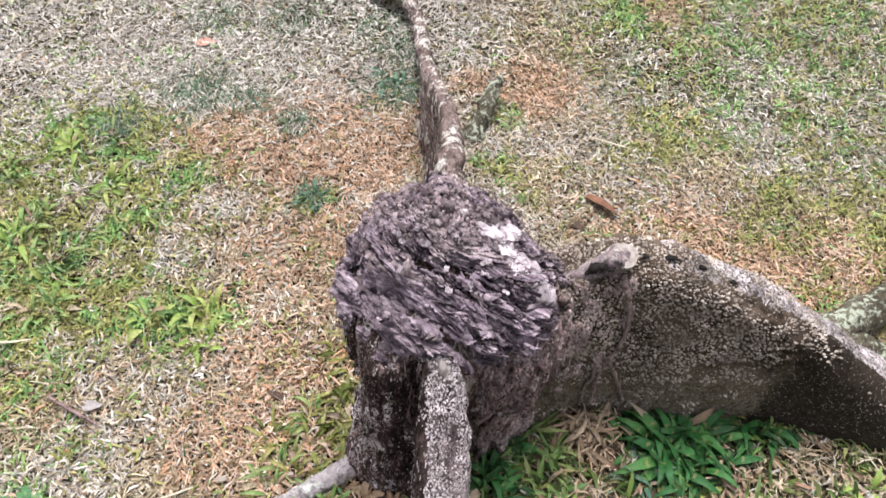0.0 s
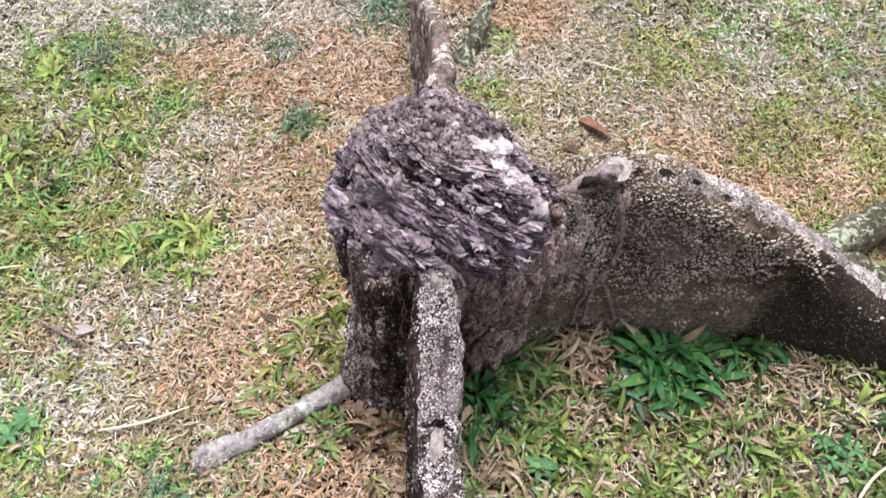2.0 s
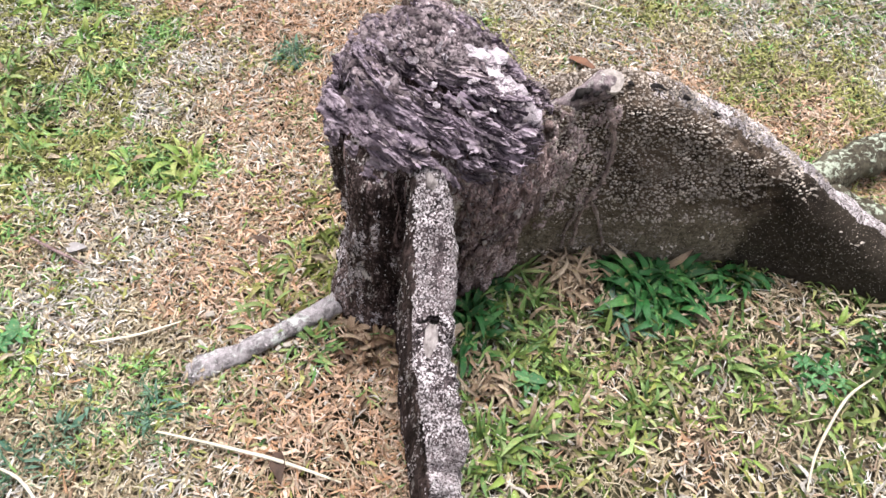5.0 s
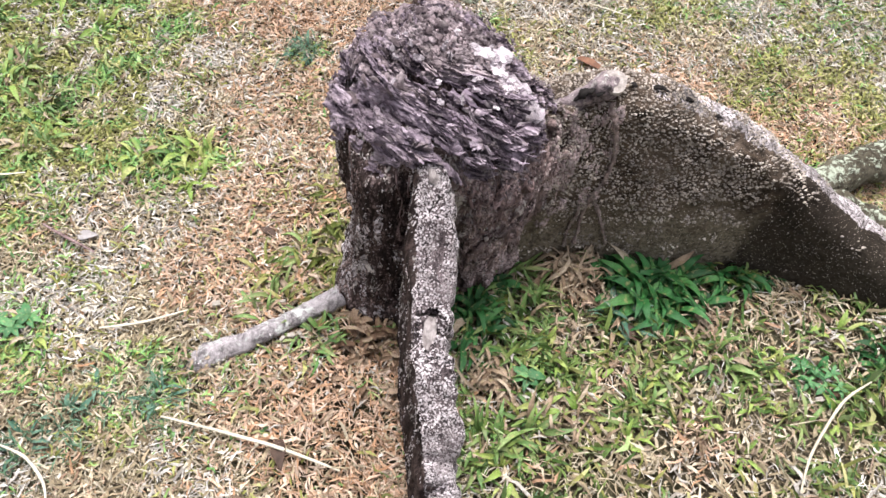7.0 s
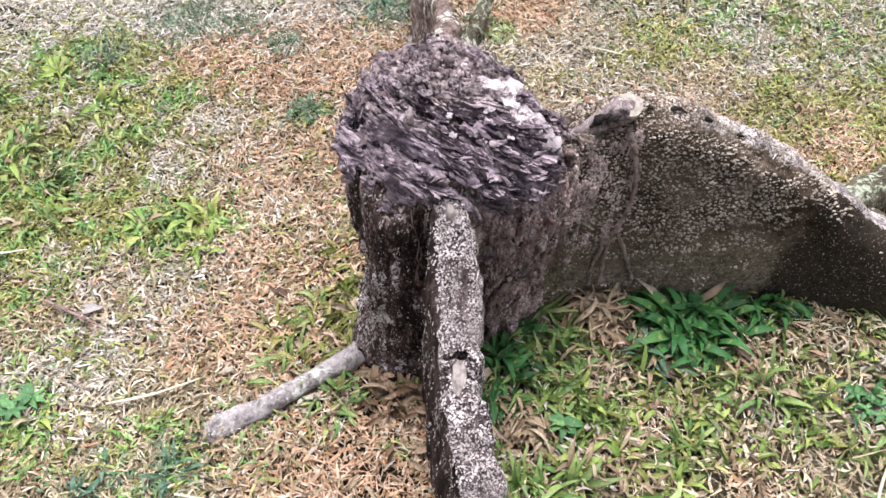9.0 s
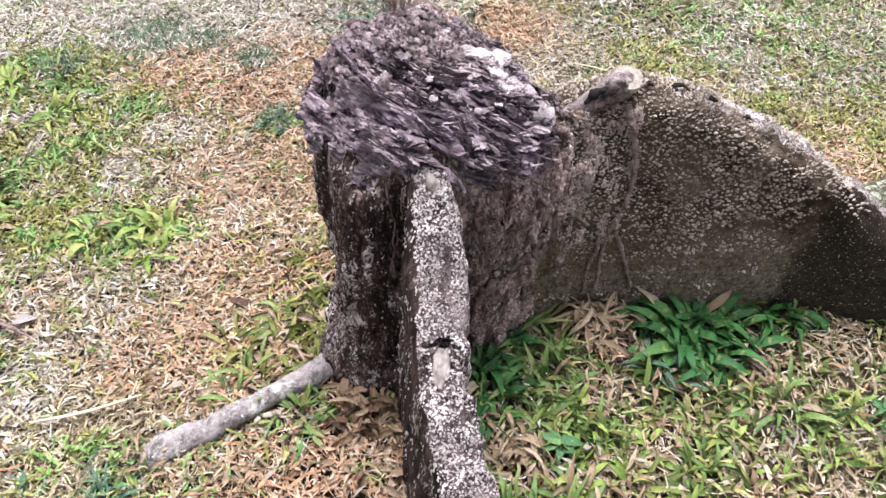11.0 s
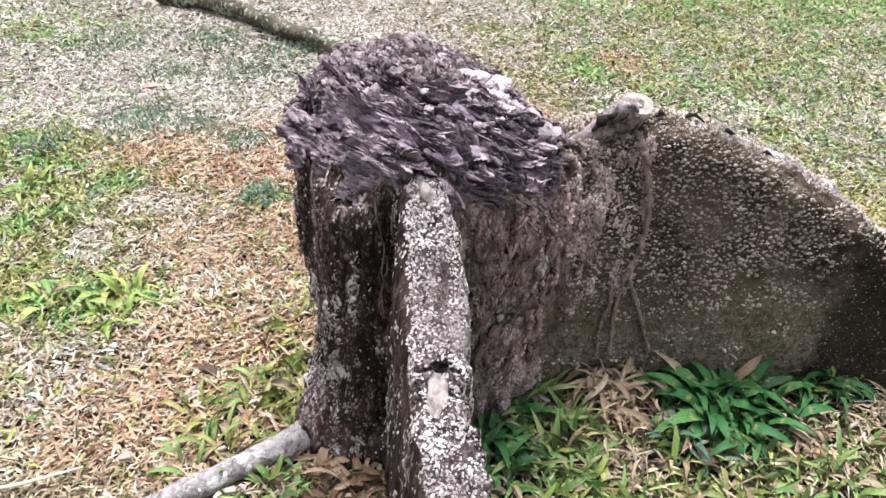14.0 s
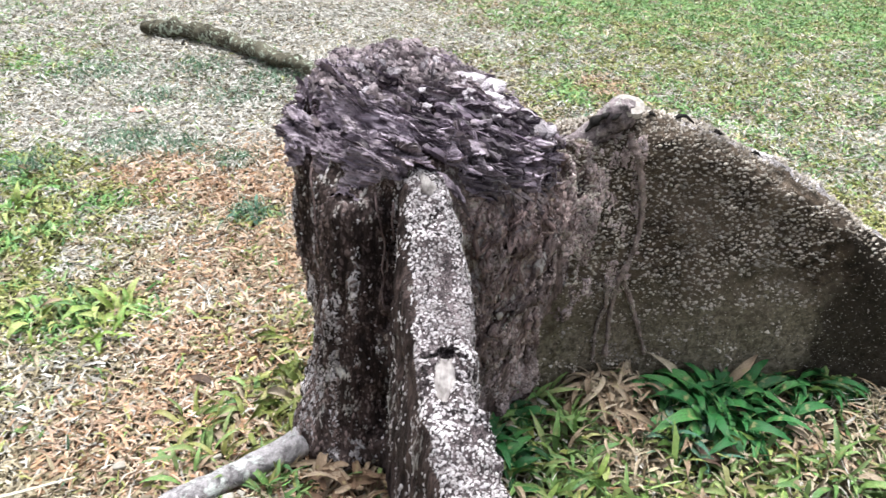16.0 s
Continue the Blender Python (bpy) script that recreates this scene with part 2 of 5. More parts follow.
STRAW_PALE = mat_blade("bleached_straw", [(0.46, 0.42, 0.385), (0.71, 0.655, 0.60), (0.86, 0.82, 0.775), (0.33, 0.287, 0.25), (0.63, 0.585, 0.54), (0.19, 0.155, 0.125)])
STRAW_TAN = mat_blade("tan_straw", [(0.34, 0.262, 0.165), (0.57, 0.475, 0.34), (0.75, 0.665, 0.525), (0.11, 0.078, 0.046), (0.46, 0.38, 0.255), (0.25, 0.185, 0.118)])
STRAW_RUST = mat_blade("rusty_straw", [(0.40, 0.222, 0.125), (0.62, 0.385, 0.25), (0.78, 0.565, 0.435), (0.13, 0.070, 0.039), (0.81, 0.65, 0.54), (0.31, 0.165, 0.092)])
GRASS_OLIVE = mat_blade("yellowing_grass", [(0.17, 0.182, 0.045), (0.33, 0.335, 0.095), (0.49, 0.475, 0.17), (0.08, 0.092, 0.024), (0.58, 0.53, 0.25)], 0.5, 0.3)
GRASS_GREEN = mat_blade("green_grass_blade", [(0.09, 0.215, 0.055), (0.20, 0.40, 0.105), (0.36, 0.54, 0.175), (0.035, 0.10, 0.028), (0.46, 0.58, 0.23)], 0.45, 0.35)
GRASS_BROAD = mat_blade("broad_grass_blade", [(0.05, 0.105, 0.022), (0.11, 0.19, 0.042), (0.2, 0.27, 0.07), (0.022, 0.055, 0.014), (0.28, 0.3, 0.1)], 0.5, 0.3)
GRASS_BLUE = mat_blade("blue_green_grass_blade", [(0.075, 0.15, 0.085), (0.13, 0.23, 0.14), (0.22, 0.33, 0.22)], 0.5, 0.3)
LEAF_DARK = mat_blade("dark_green_leaf", [(0.008, 0.055, 0.013), (0.018, 0.115, 0.026), (0.036, 0.175, 0.042), (0.085, 0.24, 0.058)], 0.55, 0.3, "object", 0.2)
LEAF_MID = mat_blade("mid_green_leaf", [(0.09, 0.19, 0.05), (0.17, 0.29, 0.08), (0.26, 0.37, 0.115), (0.36, 0.41, 0.16), (0.055, 0.14, 0.04)], 0.5, 0.35, "object", 0.2)
LEAF_DRY = mat_blade("dry_leaf_blade", [(0.27, 0.18, 0.118), (0.42, 0.31, 0.22), (0.56, 0.46, 0.35), (0.17, 0.105, 0.065)], 0.6, 0.25, "object", 0.2)
LEAF_BROWN = mat_blade("brown_leaf_blade", [(0.115, 0.062, 0.039), (0.25, 0.155, 0.10), (0.42, 0.295, 0.205), (0.50, 0.385, 0.29)], 0.65, 0.2, "object", 0.25)
LEAF_DUSTY = mat_blade("dusty_leaf", [(0.05, 0.13, 0.085), (0.09, 0.19, 0.13), (0.15, 0.25, 0.18)], 0.6, 0.3, "object", 0.2)
LEAF_LIME = mat_blade("lime_leaf", [(0.16, 0.27, 0.05), (0.26, 0.38, 0.075), (0.37, 0.46, 0.115), (0.42, 0.44, 0.15)], 0.5, 0.35, "object", 0.2)
LEAF_WEED = mat_blade("weed_leaf", [(0.05, 0.17, 0.06), (0.09, 0.26, 0.09), (0.15, 0.34, 0.12)], 0.5, 0.35, "object", 0.2)
LEAF_YELLOW = mat_blade("yellowing_leaf", [(0.08, 0.118, 0.024), (0.175, 0.21, 0.043), (0.29, 0.295, 0.075), (0.38, 0.32, 0.135)], 0.5, 0.3, "object", 0.2)
STRAW_LONG = mat_blade("long_straw", [(0.6, 0.53, 0.41), (0.72, 0.66, 0.54)], 0.5, 0.3, "object", 0.1)


def mat_soil():
    k = Mat("thatch_and_soil", 0.95, 0.03)
    a, b = k.noise(2.2, 6, 0.65), k.noise(90, 6, 0.75)
    col = k.ramp(b, [(0.3, (0.012, 0.009, 0.006)), (0.5, (0.035, 0.026, 0.017)), (0.7, (0.1, 0.075, 0.05))])
    col = k.mix(k.ramp(a, [(0.42, 0.0), (0.62, 0.6)]), col, (0.06, 0.07, 0.028))
    thatch = k.noise(1.3, 3, 0.5)
    col = k.mix(k.ramp(thatch, [(0.38, 0.0), (0.58, 0.5)]), col, (0.3, 0.25, 0.18))
    k.bump(b, 1.0, 0.02)
    return k.done(col)


SOIL = mat_soil()


def mat_far_lawn():
    k = Mat("distant_lawn", 0.95, 0.03)
    a, b, c = k.noise(0.9, 5, 0.6), k.noise(6, 5, 0.65), k.noise(70, 5, 0.7)
    col = k.ramp(a, [(0.38, (0.30, 0.255, 0.165)), (0.62, (0.2, 0.205, 0.085))])
    col = k.mix(k.ramp(b, [(0.42, 0.0), (0.65, 0.7)]), col, (0.36, 0.31, 0.22))
    col = k.mix(k.ramp(c, [(0.36, 0.8), (0.56, 0.0)]), col, (0.06, 0.055, 0.025))
    k.bump(c, 1.0, 0.02)
    return k.done(col)


FARLAWN = mat_far_lawn()


# ---- numeric helpers ----
rng = np.random.default_rng(7)
TABLE = np.random.default_rng(3).random(65536).astype(np.float32)


def vnoise(x, y, z, scale, seed=0):
    """Smooth value noise, -1 to 1, on arrays of coordinates in metres; scale is the size of a lump."""
    out = 0
    c = [np.asarray(v, dtype=np.float32) / scale for v in (x, y, z)]
    i = [np.floor(v).astype(np.int64) for v in c]
    f = [v - k for v, k in zip(c, i)]
    f = [v * v * (3 - 2 * v) for v in f]
    for dx in (0, 1):
        for dy in (0, 1):
            for dz in (0, 1):
                h = ((i[0] + dx) * 73856093 ^ (i[1] + dy) * 19349663 ^ (i[2] + dz) * 83492791) + seed * 7919
                w = (f[0] if dx else 1 - f[0]) * (f[1] if dy else 1 - f[1]) * (f[2] if dz else 1 - f[2])
                out = out + w * TABLE[h & 65535]
    return out * 2 - 1


def smooth(a, b, x):
    t = np.clip((x - a) / (b - a), 0, 1)
    return t * t * (3 - 2 * t)


def smin(a, b, k):
    h = np.clip(0.5 + 0.5 * (b - a) / k, 0, 1)
    return b + (a - b) * h - k * h * (1 - h)


def ground_z(x, y):
    return 0.010 * vnoise(x, y, 0 * x, 0.35, 5) + 0.005 * vnoise(x, y, 0 * x, 0.11, 6)


def mesh_of(name, verts, faces, material, smooth_shade=True):
    me = bpy.data.meshes.new(name)
    me.from_pydata([tuple(v) for v in np.asarray(verts, dtype=float).tolist()], [], faces)
    me.materials.append(material)
    me.polygons.foreach_set("use_smooth", np.full(len(me.polygons), smooth_shade))
    return me


def part(name, me, parent, label="", kind=""):
    ob = new(name, me)
    ob.parent = parent
    if parent.type == "EMPTY":
        ob.matrix_parent_inverse = Matrix.Translation(-parent.location)
    return tagged(ob, label, kind=kind)


def joined(name, verts, sizes, loops, material, smooth_shade=False):
    """A mesh from big arrays: vertices, the corners of each face, and their indices."""
    me = bpy.data.meshes.new(name)
    me.vertices.add(len(verts))
    me.vertices.foreach_set("co", np.ascontiguousarray(verts, dtype=np.float32).ravel())
    me.loops.add(len(loops))
    me.loops.foreach_set("vertex_index", np.ascontiguousarray(loops, dtype=np.int32))
    me.polygons.add(len(sizes))
    starts = np.concatenate(([0], np.cumsum(sizes)[:-1])).astype(np.int32)
    me.polygons.foreach_set("loop_start", starts)
    me.update(calc_edges=True)
    me.validate()
    me.materials.append(material)
    me.polygons.foreach_set("use_smooth", np.full(len(me.polygons), smooth_shade))
    return me


# ---- the shape of the stump: one solid in which trunk and roots run into each other ----
CX, CY = 0.0, 0.88
RIM = [(0, .182), (29, .165), (50, .176), (71, .186), (99, .190), (127, .172), (155, .178), (180, .186), (196, .205), (210, .219), (220, .208), (236, .196), (270, .162), (292, .172), (320, .200), (344, .196)]
# rows of a fin: x, y, height of its crest, half width at the crest, half width at the foot
FRONT = [(-.02, .80, .45, .010, .02), (-.006, .725, .482, .014, .02), (.006, .69, .468, .030, .036), (.014, .65, .438, .037, .044), (.019, .605, .412, .037, .045), (.026, .55, .390, .034, .042), (.031, .50, .375, .032, .039), (.038, .45, .363, .031, .037),
         (.050, .395, .350, .030, .036), (.064, .35, .332, .029, .036), (.088, .25, .292, .029, .037), (.110, .14, .235, .030, .040), (.13, .02, .165, .033, .045), (.14, -.10, .09, .036, .05)]
# crevices across the rotten top, in plan: from, to
CREVICES = [(-.13, .81, .07, .715), (-.10, .885, .14, .765), (.0, .865, .17, .80), (-.09, .795, -.002, .743), (-.002, .743, .068, .70), (-.15, .765, -.06, .695), (.040, .866, .078, .848), (.06, .75, .16, .735), (-.17, .86, -.12, .75)]
RIGHT = [(.08, .92, .46, .08, .10), (.20, .955, .452, .066, .10), (.27, .98, .462, .060, .092), (.345, .995, .486, .056, .090), (.44, .998, .468, .058, .090), (.56, 1.0, .416, .058, .094), (.68, 1.0, .358, .058, .076),
         (.80, .995, .274, .060, .078), (.975, .975, .166, .066, .10), (1.11, .94, .098, .07, .105), (1.35, .86, .04, .075, .1), (1.6, .78, -.02, .07, .09)]
BACK = [(.0, .95, .50, .06, .08), (-.030, 1.07, .522, .034, .050), (-.033, 1.145, .512, .028, .042), (-.036, 1.24, .470, .026, .038), (-.041, 1.33, .422, .024, .036), (-.053, 1.43, .375, .022, .034), (-.072, 1.55, .325, .021, .032), (-.107, 1.68, .277, .02, .030), (-.148, 1.83, .216, .02, .028)]
LOBE = [(.0, .85, .44, .07, .07), (-.086, .735, .448, .046, .078)]
LOBE_B = [(-.02, .90, .42, .09, .10), (-.118, .86, .415, .092, .05)]
LOBE_C = [(.05, .87, .43, .06, .07), (.112, .815, .440, .080, .040)]
# the skirt of bark that fills the corner between trunk and buttress
WEB = [(.06, .86, .40, .05, .07), (.16, .885, .385, .055, .045), (.25, .955, .36, .04, .045)]


def fin(rows, x, y, z, skew=0.0, full=0.3, soft=0.8):
    best = None
    for a, b in zip(rows[:-1], rows[1:]):
        ex, ey = b[0] - a[0], b[1] - a[1]
        t = np.clip(((x - a[0]) * ex + (y - a[1]) * ey) / (ex * ex + ey * ey), 0, 1)
        d = np.hypot(x - a[0] - t * ex, y - a[1] - t * ey)
        side = np.sign(ex * (y - a[1]) - ey * (x - a[0]))
        vals = [d, side] + [a[i] + (b[i] - a[i]) * t for i in (2, 3, 4)]
        if best is None:
            best = vals
        else:
            near = d < best[0]
            best = [np.where(near, v, w) for v, w in zip(vals, best)]
    d, side, top, w0, w1 = best
    f = np.clip((top - z) / full, 0, 1)
    w = w0 + (w1 - w0) * f
    out = np.abs(side * d - skew * f) - w
    r = w0 * soft
    up = z - top
    return np.hypot(np.maximum(out + r, 0), np.maximum(up + r, 0)) + np.minimum(np.maximum(out, up) + r, 0) - r


def trunk_top(x, y):
    """A shallow dome that falls away to the front and to the buttress."""
    v = y - .88
    return 0.540 - .148 * x + .118 * v - 1.1 * x * x - .86 * v * v - .465 * x * v - .018 * np.exp(-((x - .118) ** 2 + (y - .935) ** 2) / .0025)


def trunk_shape(x, y, z):
    ang = np.degrees(np.arctan2(y - CY, x - CX)) % 360
    a = [r[0] for r in RIM] + [360]
    v = [r[1] for r in RIM] + [RIM[0][1]]
    rad = np.interp(ang, a, v).astype(np.float32)
    narrow = 1 - 0.08 * smooth(.48, .42, z) - 0.12 * smooth(.40, .12, z) + 0.06 * smooth(.08, 0.0, z)
    out = np.hypot(x - CX, y - CY) - rad * narrow
    up = z - trunk_top(x, y)
    r = 0.022
    return np.hypot(np.maximum(out + r, 0), np.maximum(up + r, 0)) + np.minimum(np.maximum(out, up) + r, 0) - r


def solids(x, y, z):
    body = trunk_shape(x, y, z)
    body = smin(body, fin(LOBE, x, y, z, full=.45), 0.03)
    body = smin(body, fin(LOBE_B, x, y, z, full=.3), 0.03)
    body = smin(body, fin(LOBE_C, x, y, z, full=.42), 0.03)
    body = smin(body, fin(WEB, x, y, z, full=.36), 0.05)
    return [body, fin(FRONT, x, y, z, skew=-0.005, full=.2, soft=.42), fin(RIGHT, x, y, z), fin(BACK, x, y, z, skew=0.010)]


def solid(x, y, z):
    b, f, r, k = solids(x, y, z)
    b = b - 0.024 * smooth(.13, .0, z) * smooth(.06, -.03, x)
    return smin(smin(smin(b, r, 0.06), k, 0.05), f, 0.022)


def crevice(x, y):
    """Distance in plan to the nearest crevice, which wanders a little."""
    x, y = x + 0.008 * vnoise(x, y, 0 * x, .03, 51), y + 0.008 * vnoise(x, y, 0 * x, .03, 52)
    best = np.full(np.shape(x), 9.0)
    for ax0, ay0, bx0, by0 in CREVICES:
        ex, ey = bx0 - ax0, by0 - ay0
        t = np.clip(((x - ax0) * ex + (y - ay0) * ey) / (ex * ex + ey * ey), 0, 1)
        best = np.minimum(best, np.hypot(x - ax0 - t * ex, y - ay0 - t * ey))
    return best


def rope_field(x, y, z):
    """Ropes of bark run where this is near nought."""
    return vnoise(x + .01 * vnoise(x, y, z, .05, 48), y, z * .16, .024, 46)


def roughness(x, y, z):
    crown = smooth(.43, .5, z) * (np.hypot(x - CX, y - CY) < .26)
    torn = 0.012 * vnoise(x, y, z, 0.035, 41) + 0.016 * (np.abs(vnoise((x * .9 - y * .44) * .3, y * .9 + x * .44, z, 0.014, 42)) - .4)
    bark = (1 - crown) * (np.hypot(x - CX, y - CY) < .3) * (0.009 * (np.abs(vnoise(x, y, z * .16, 0.02, 43)) - .35) + .003 * vnoise(x, y, z * .6, .009, 44))
    ropes = smooth(.03, .08, x) * smooth(.36, .24, x) * (y < 1.0) * (1 - crown) * (.020 * (np.abs(rope_field(x, y, z)) - .35) + .006 * vnoise(x, y, z * .5, .011, 47))
    return bark + ropes + crown * (torn + 0.05 * smooth(.018, .005, crevice(x, y))) + 0.006 * vnoise(x, y, z, 0.06, 1) + 0.005 * vnoise(x, y, z * .45, 0.024, 2) + 0.003 * vnoise(x, y, z * .7, 0.013, 4)


VOX = 0.0065
gx, gy, gz = np.arange(-.32, 1.62, VOX), np.arange(-.2, 1.9, VOX), np.arange(-.05, .62, VOX)
X, Y, Z = np.meshgrid(gx, gy, gz, indexing="ij", sparse=True)
X, Y, Z = X.astype(np.float32), Y.astype(np.float32), Z.astype(np.float32)
S = solid(X, Y, Z).astype(np.float32)
near = np.argwhere(np.abs(S) < 0.03)
px, py, pz = gx[near[:, 0]], gy[near[:, 1]], gz[near[:, 2]]
S[near[:, 0], near[:, 1], near[:, 2]] += roughness(px, py, pz)


def surface_net(S):
    """Quads round the zero level of a grid, one vertex in each cell that it passes."""
    neg = S < 0
    count = np.zeros([n - 1 for n in S.shape], dtype=np.int8)
    corners = [(i, j, k) for i in (0, 1) for j in (0, 1) for k in (0, 1)]
    for i, j, k in corners:
        count += neg[i:S.shape[0] - 1 + i, j:S.shape[1] - 1 + j, k:S.shape[2] - 1 + k]
    cells = np.argwhere((count > 0) & (count < 8))
    index = np.full(count.shape, -1, dtype=np.int64)
    index[cells[:, 0], cells[:, 1], cells[:, 2]] = np.arange(len(cells))
    total, hits = np.zeros((len(cells), 3)), np.zeros(len(cells))
    for a in corners:
        for ax in range(3):
            if a[ax]:
                continue
            b = [a[0], a[1], a[2]]
            b[ax] = 1
            sa = S[cells[:, 0] + a[0], cells[:, 1] + a[1], cells[:, 2] + a[2]]
            sb = S[cells[:, 0] + b[0], cells[:, 1] + b[1], cells[:, 2] + b[2]]
            cut = (sa < 0) != (sb < 0)
            t = np.where(cut, sa / np.where(sa == sb, 1, sa - sb), 0)
            p = np.tile(np.array(a, dtype=float), (len(cells), 1))
            p[:, ax] = t
            total[cut] += p[cut]
            hits += cut
    verts = (cells + total / hits[:, None]) * VOX + np.array([gx[0], gy[0], gz[0]])
    quads = []
    for ax in range(3):
        u, v = [(1, 2), (2, 0), (0, 1)][ax]
        lo = [slice(1, -1)] * 3
        lo[ax] = slice(0, -1)
        hi = list(lo)
        hi[ax] = slice(1, None)
        cross = np.argwhere(neg[tuple(lo)] != neg[tuple(hi)])
        off = np.array([1, 1, 1])
        off[ax] = 0
        cross = cross + off
        inside = neg[cross[:, 0], cross[:, 1], cross[:, 2]]
        ring = []
        for du, dv in ((-1, -1), (0, -1), (0, 0), (-1, 0)):
            c = cross.copy()
            c[:, u] += du
            c[:, v] += dv
            ring.append(index[c[:, 0], c[:, 1], c[:, 2]])
        q = np.stack(ring, axis=1)
        q[~inside] = q[~inside][:, ::-1]
        quads.append(q)
    return verts, np.concatenate(quads)


net_v, net_q = surface_net(S)
del S
centre = net_v[net_q].mean(axis=1)
face_n = np.cross(net_v[net_q[:, 2]] - net_v[net_q[:, 0]], net_v[net_q[:, 3]] - net_v[net_q[:, 1]])
face_area = np.linalg.norm(face_n, axis=1) / 2
face_n /= np.maximum(face_area[:, None] * 2, 1e-12)
vert_n = np.zeros_like(net_v)
for c in range(4):
    np.add.at(vert_n, net_q[:, c], face_n)
vert_n /= np.maximum(np.linalg.norm(vert_n, axis=1)[:, None], 1e-9)
owner = np.argmin(np.stack(solids(centre[:, 0], centre[:, 1], centre[:, 2])), axis=0)
depth = trunk_top(centre[:, 0], centre[:, 1]) - centre[:, 2]
skirt = 0.02 + 0.012 * vnoise(centre[:, 0], centre[:, 1], 0 * centre[:, 2], 0.04, 9) + .022 * smooth(.04, .1, centre[:, 0]) * smooth(.88, .8, centre[:, 1])
skirt = skirt + .018 * smooth(-.055, -.09, centre[:, 0]) * smooth(.88, .80, centre[:, 1])
from_axis = np.hypot(centre[:, 0] - CX, centre[:, 1] - CY)
owner[(depth < skirt) & (owner == 0)] = 4
owner[(depth < skirt * 1.15) & (owner == 2) & (from_axis < 0.22)] = 4
keep = centre[:, 2] > -0.04
SCAR = (.036, .456)
owner[(owner == 1) & (np.abs(centre[:, 0] - .034) < .023) & (centre[:, 1] > .415) & (centre[:, 1] < .512) & (centre[:, 2] > .33)] = 5

stump = new("tree_stump")
stump.empty_display_size = 0.1
stump.location = (CX, CY, 0)
tagged(stump, "old tree stump with rotten frayed top and spreading buttress roots", "tree stump")


def split(which, name, material, label):
    sel = (owner == which) & keep
    used, inv = np.unique(net_q[sel], return_inverse=True)
    inv = inv.reshape(-1, 4)
    me = joined(name, net_v[used], np.full(len(inv), 4), inv.ravel(), material, True)
    me.normals_split_custom_set_from_vertices(vert_n[used].tolist())
    return part(name, me, stump, label)


trunk = split(0, "trunk", TRUNK, "dark rough bark with white lichen streaks")
trunk.data.materials.append(FIBREBARK)
tc = centre[(owner == 0) & keep]
trunk.data.polygons.foreach_set("material_index", ((tc[:, 0] + .03 * vnoise(*tc.T, .04, 73) > .045) & (tc[:, 1] < 1.0)).astype(np.int32))
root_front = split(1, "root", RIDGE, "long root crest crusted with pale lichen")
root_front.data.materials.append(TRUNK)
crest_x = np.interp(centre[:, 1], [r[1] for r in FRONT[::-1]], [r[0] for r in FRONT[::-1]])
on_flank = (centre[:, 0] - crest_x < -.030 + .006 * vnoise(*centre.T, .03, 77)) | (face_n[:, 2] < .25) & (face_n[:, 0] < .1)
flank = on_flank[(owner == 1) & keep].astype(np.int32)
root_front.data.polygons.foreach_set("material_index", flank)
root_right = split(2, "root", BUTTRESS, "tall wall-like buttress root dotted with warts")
root_right.data.materials.append(CREST)
crest_y = np.interp(centre[:, 0], [r[0] for r in RIGHT], [r[1] for r in RIGHT])
past_crest = centre[:, 1] > crest_y - .026 + .018 * smooth(.6, .82, centre[:, 0]) + .012 * vnoise(*centre.T, .05, 78)
crest = ((face_n[(owner == 2) & keep][:, 2] + .35 * vnoise(*centre[(owner == 2) & keep].T, .035, 71) > .80) & (centre[(owner == 2) & keep][:, 0] > .44) & past_crest[(owner == 2) & keep]).astype(np.int32)
root_right.data.materials.append(FIBREBARK)
rc = centre[(owner == 2) & keep]
crest[(rc[:, 0] + .07 * vnoise(*rc.T, .04, 74) < .25) & (rc[:, 2] < .44 + .03 * vnoise(*rc.T, .03, 75)) & (rc[:, 2] > .20 + .06 * vnoise(*rc.T, .04, 76))] = 2
root_right.data.polygons.foreach_set("material_index", crest)
root_back = split(3, "root", BACKROOT, "pale weathered root running across the lawn")


def strata(p):
    """Torn layers: sharp steps running with the fibres, broken up and wandering, with fine fibres on them."""
    x, y, z = p[:, 0], p[:, 1], p[:, 2]
    a = np.radians(np.interp(x, [-.18, -.09, .05, .18], [-62, -36, -26, -6]))
    mid = np.array([np.cos(a), np.sin(a)])
    across = -(x - .0) * mid[1] + (y - .85) * mid[0] + z * .9
    along = (x * mid[0] + y * mid[1])
    warp = .016 * vnoise(x, y, z, .08, 61) + .005 * vnoise(x, y, z, .022, 62)
    out = 0
    for period, high, run, seed in ((.031, .019, .13, 63), (.0105, .008, .08, 66)):
        u = (across + warp) / period
        step = np.ceil(u) - u
        broken = np.clip(.45 + .75 * vnoise(along + .03 * vnoise(x, y, z, .05, seed + 20), np.floor(u) * .37, 0 * x, run, seed), 0, 1.2)
        out = out + high * step ** 1.6 * broken
    fade = smooth(.98, .92, y) * (1 - .85 * smooth(-.03, -.07, x) * smooth(.82, .78, y)) * (1 - .7 * np.exp(-((x - .01) / .09) ** 2 - ((y - .95) / .075) ** 2))
    fade = fade * (1 - .85 * smooth(.014, .006, crevice(x, y)))
    fibre = vnoise(along * .12, across + warp, z * .3, .0028, 64)
    return fade * out + .0026 * fibre + (1 - fade) * .006 * vnoise(x, y, z, .012, 65)


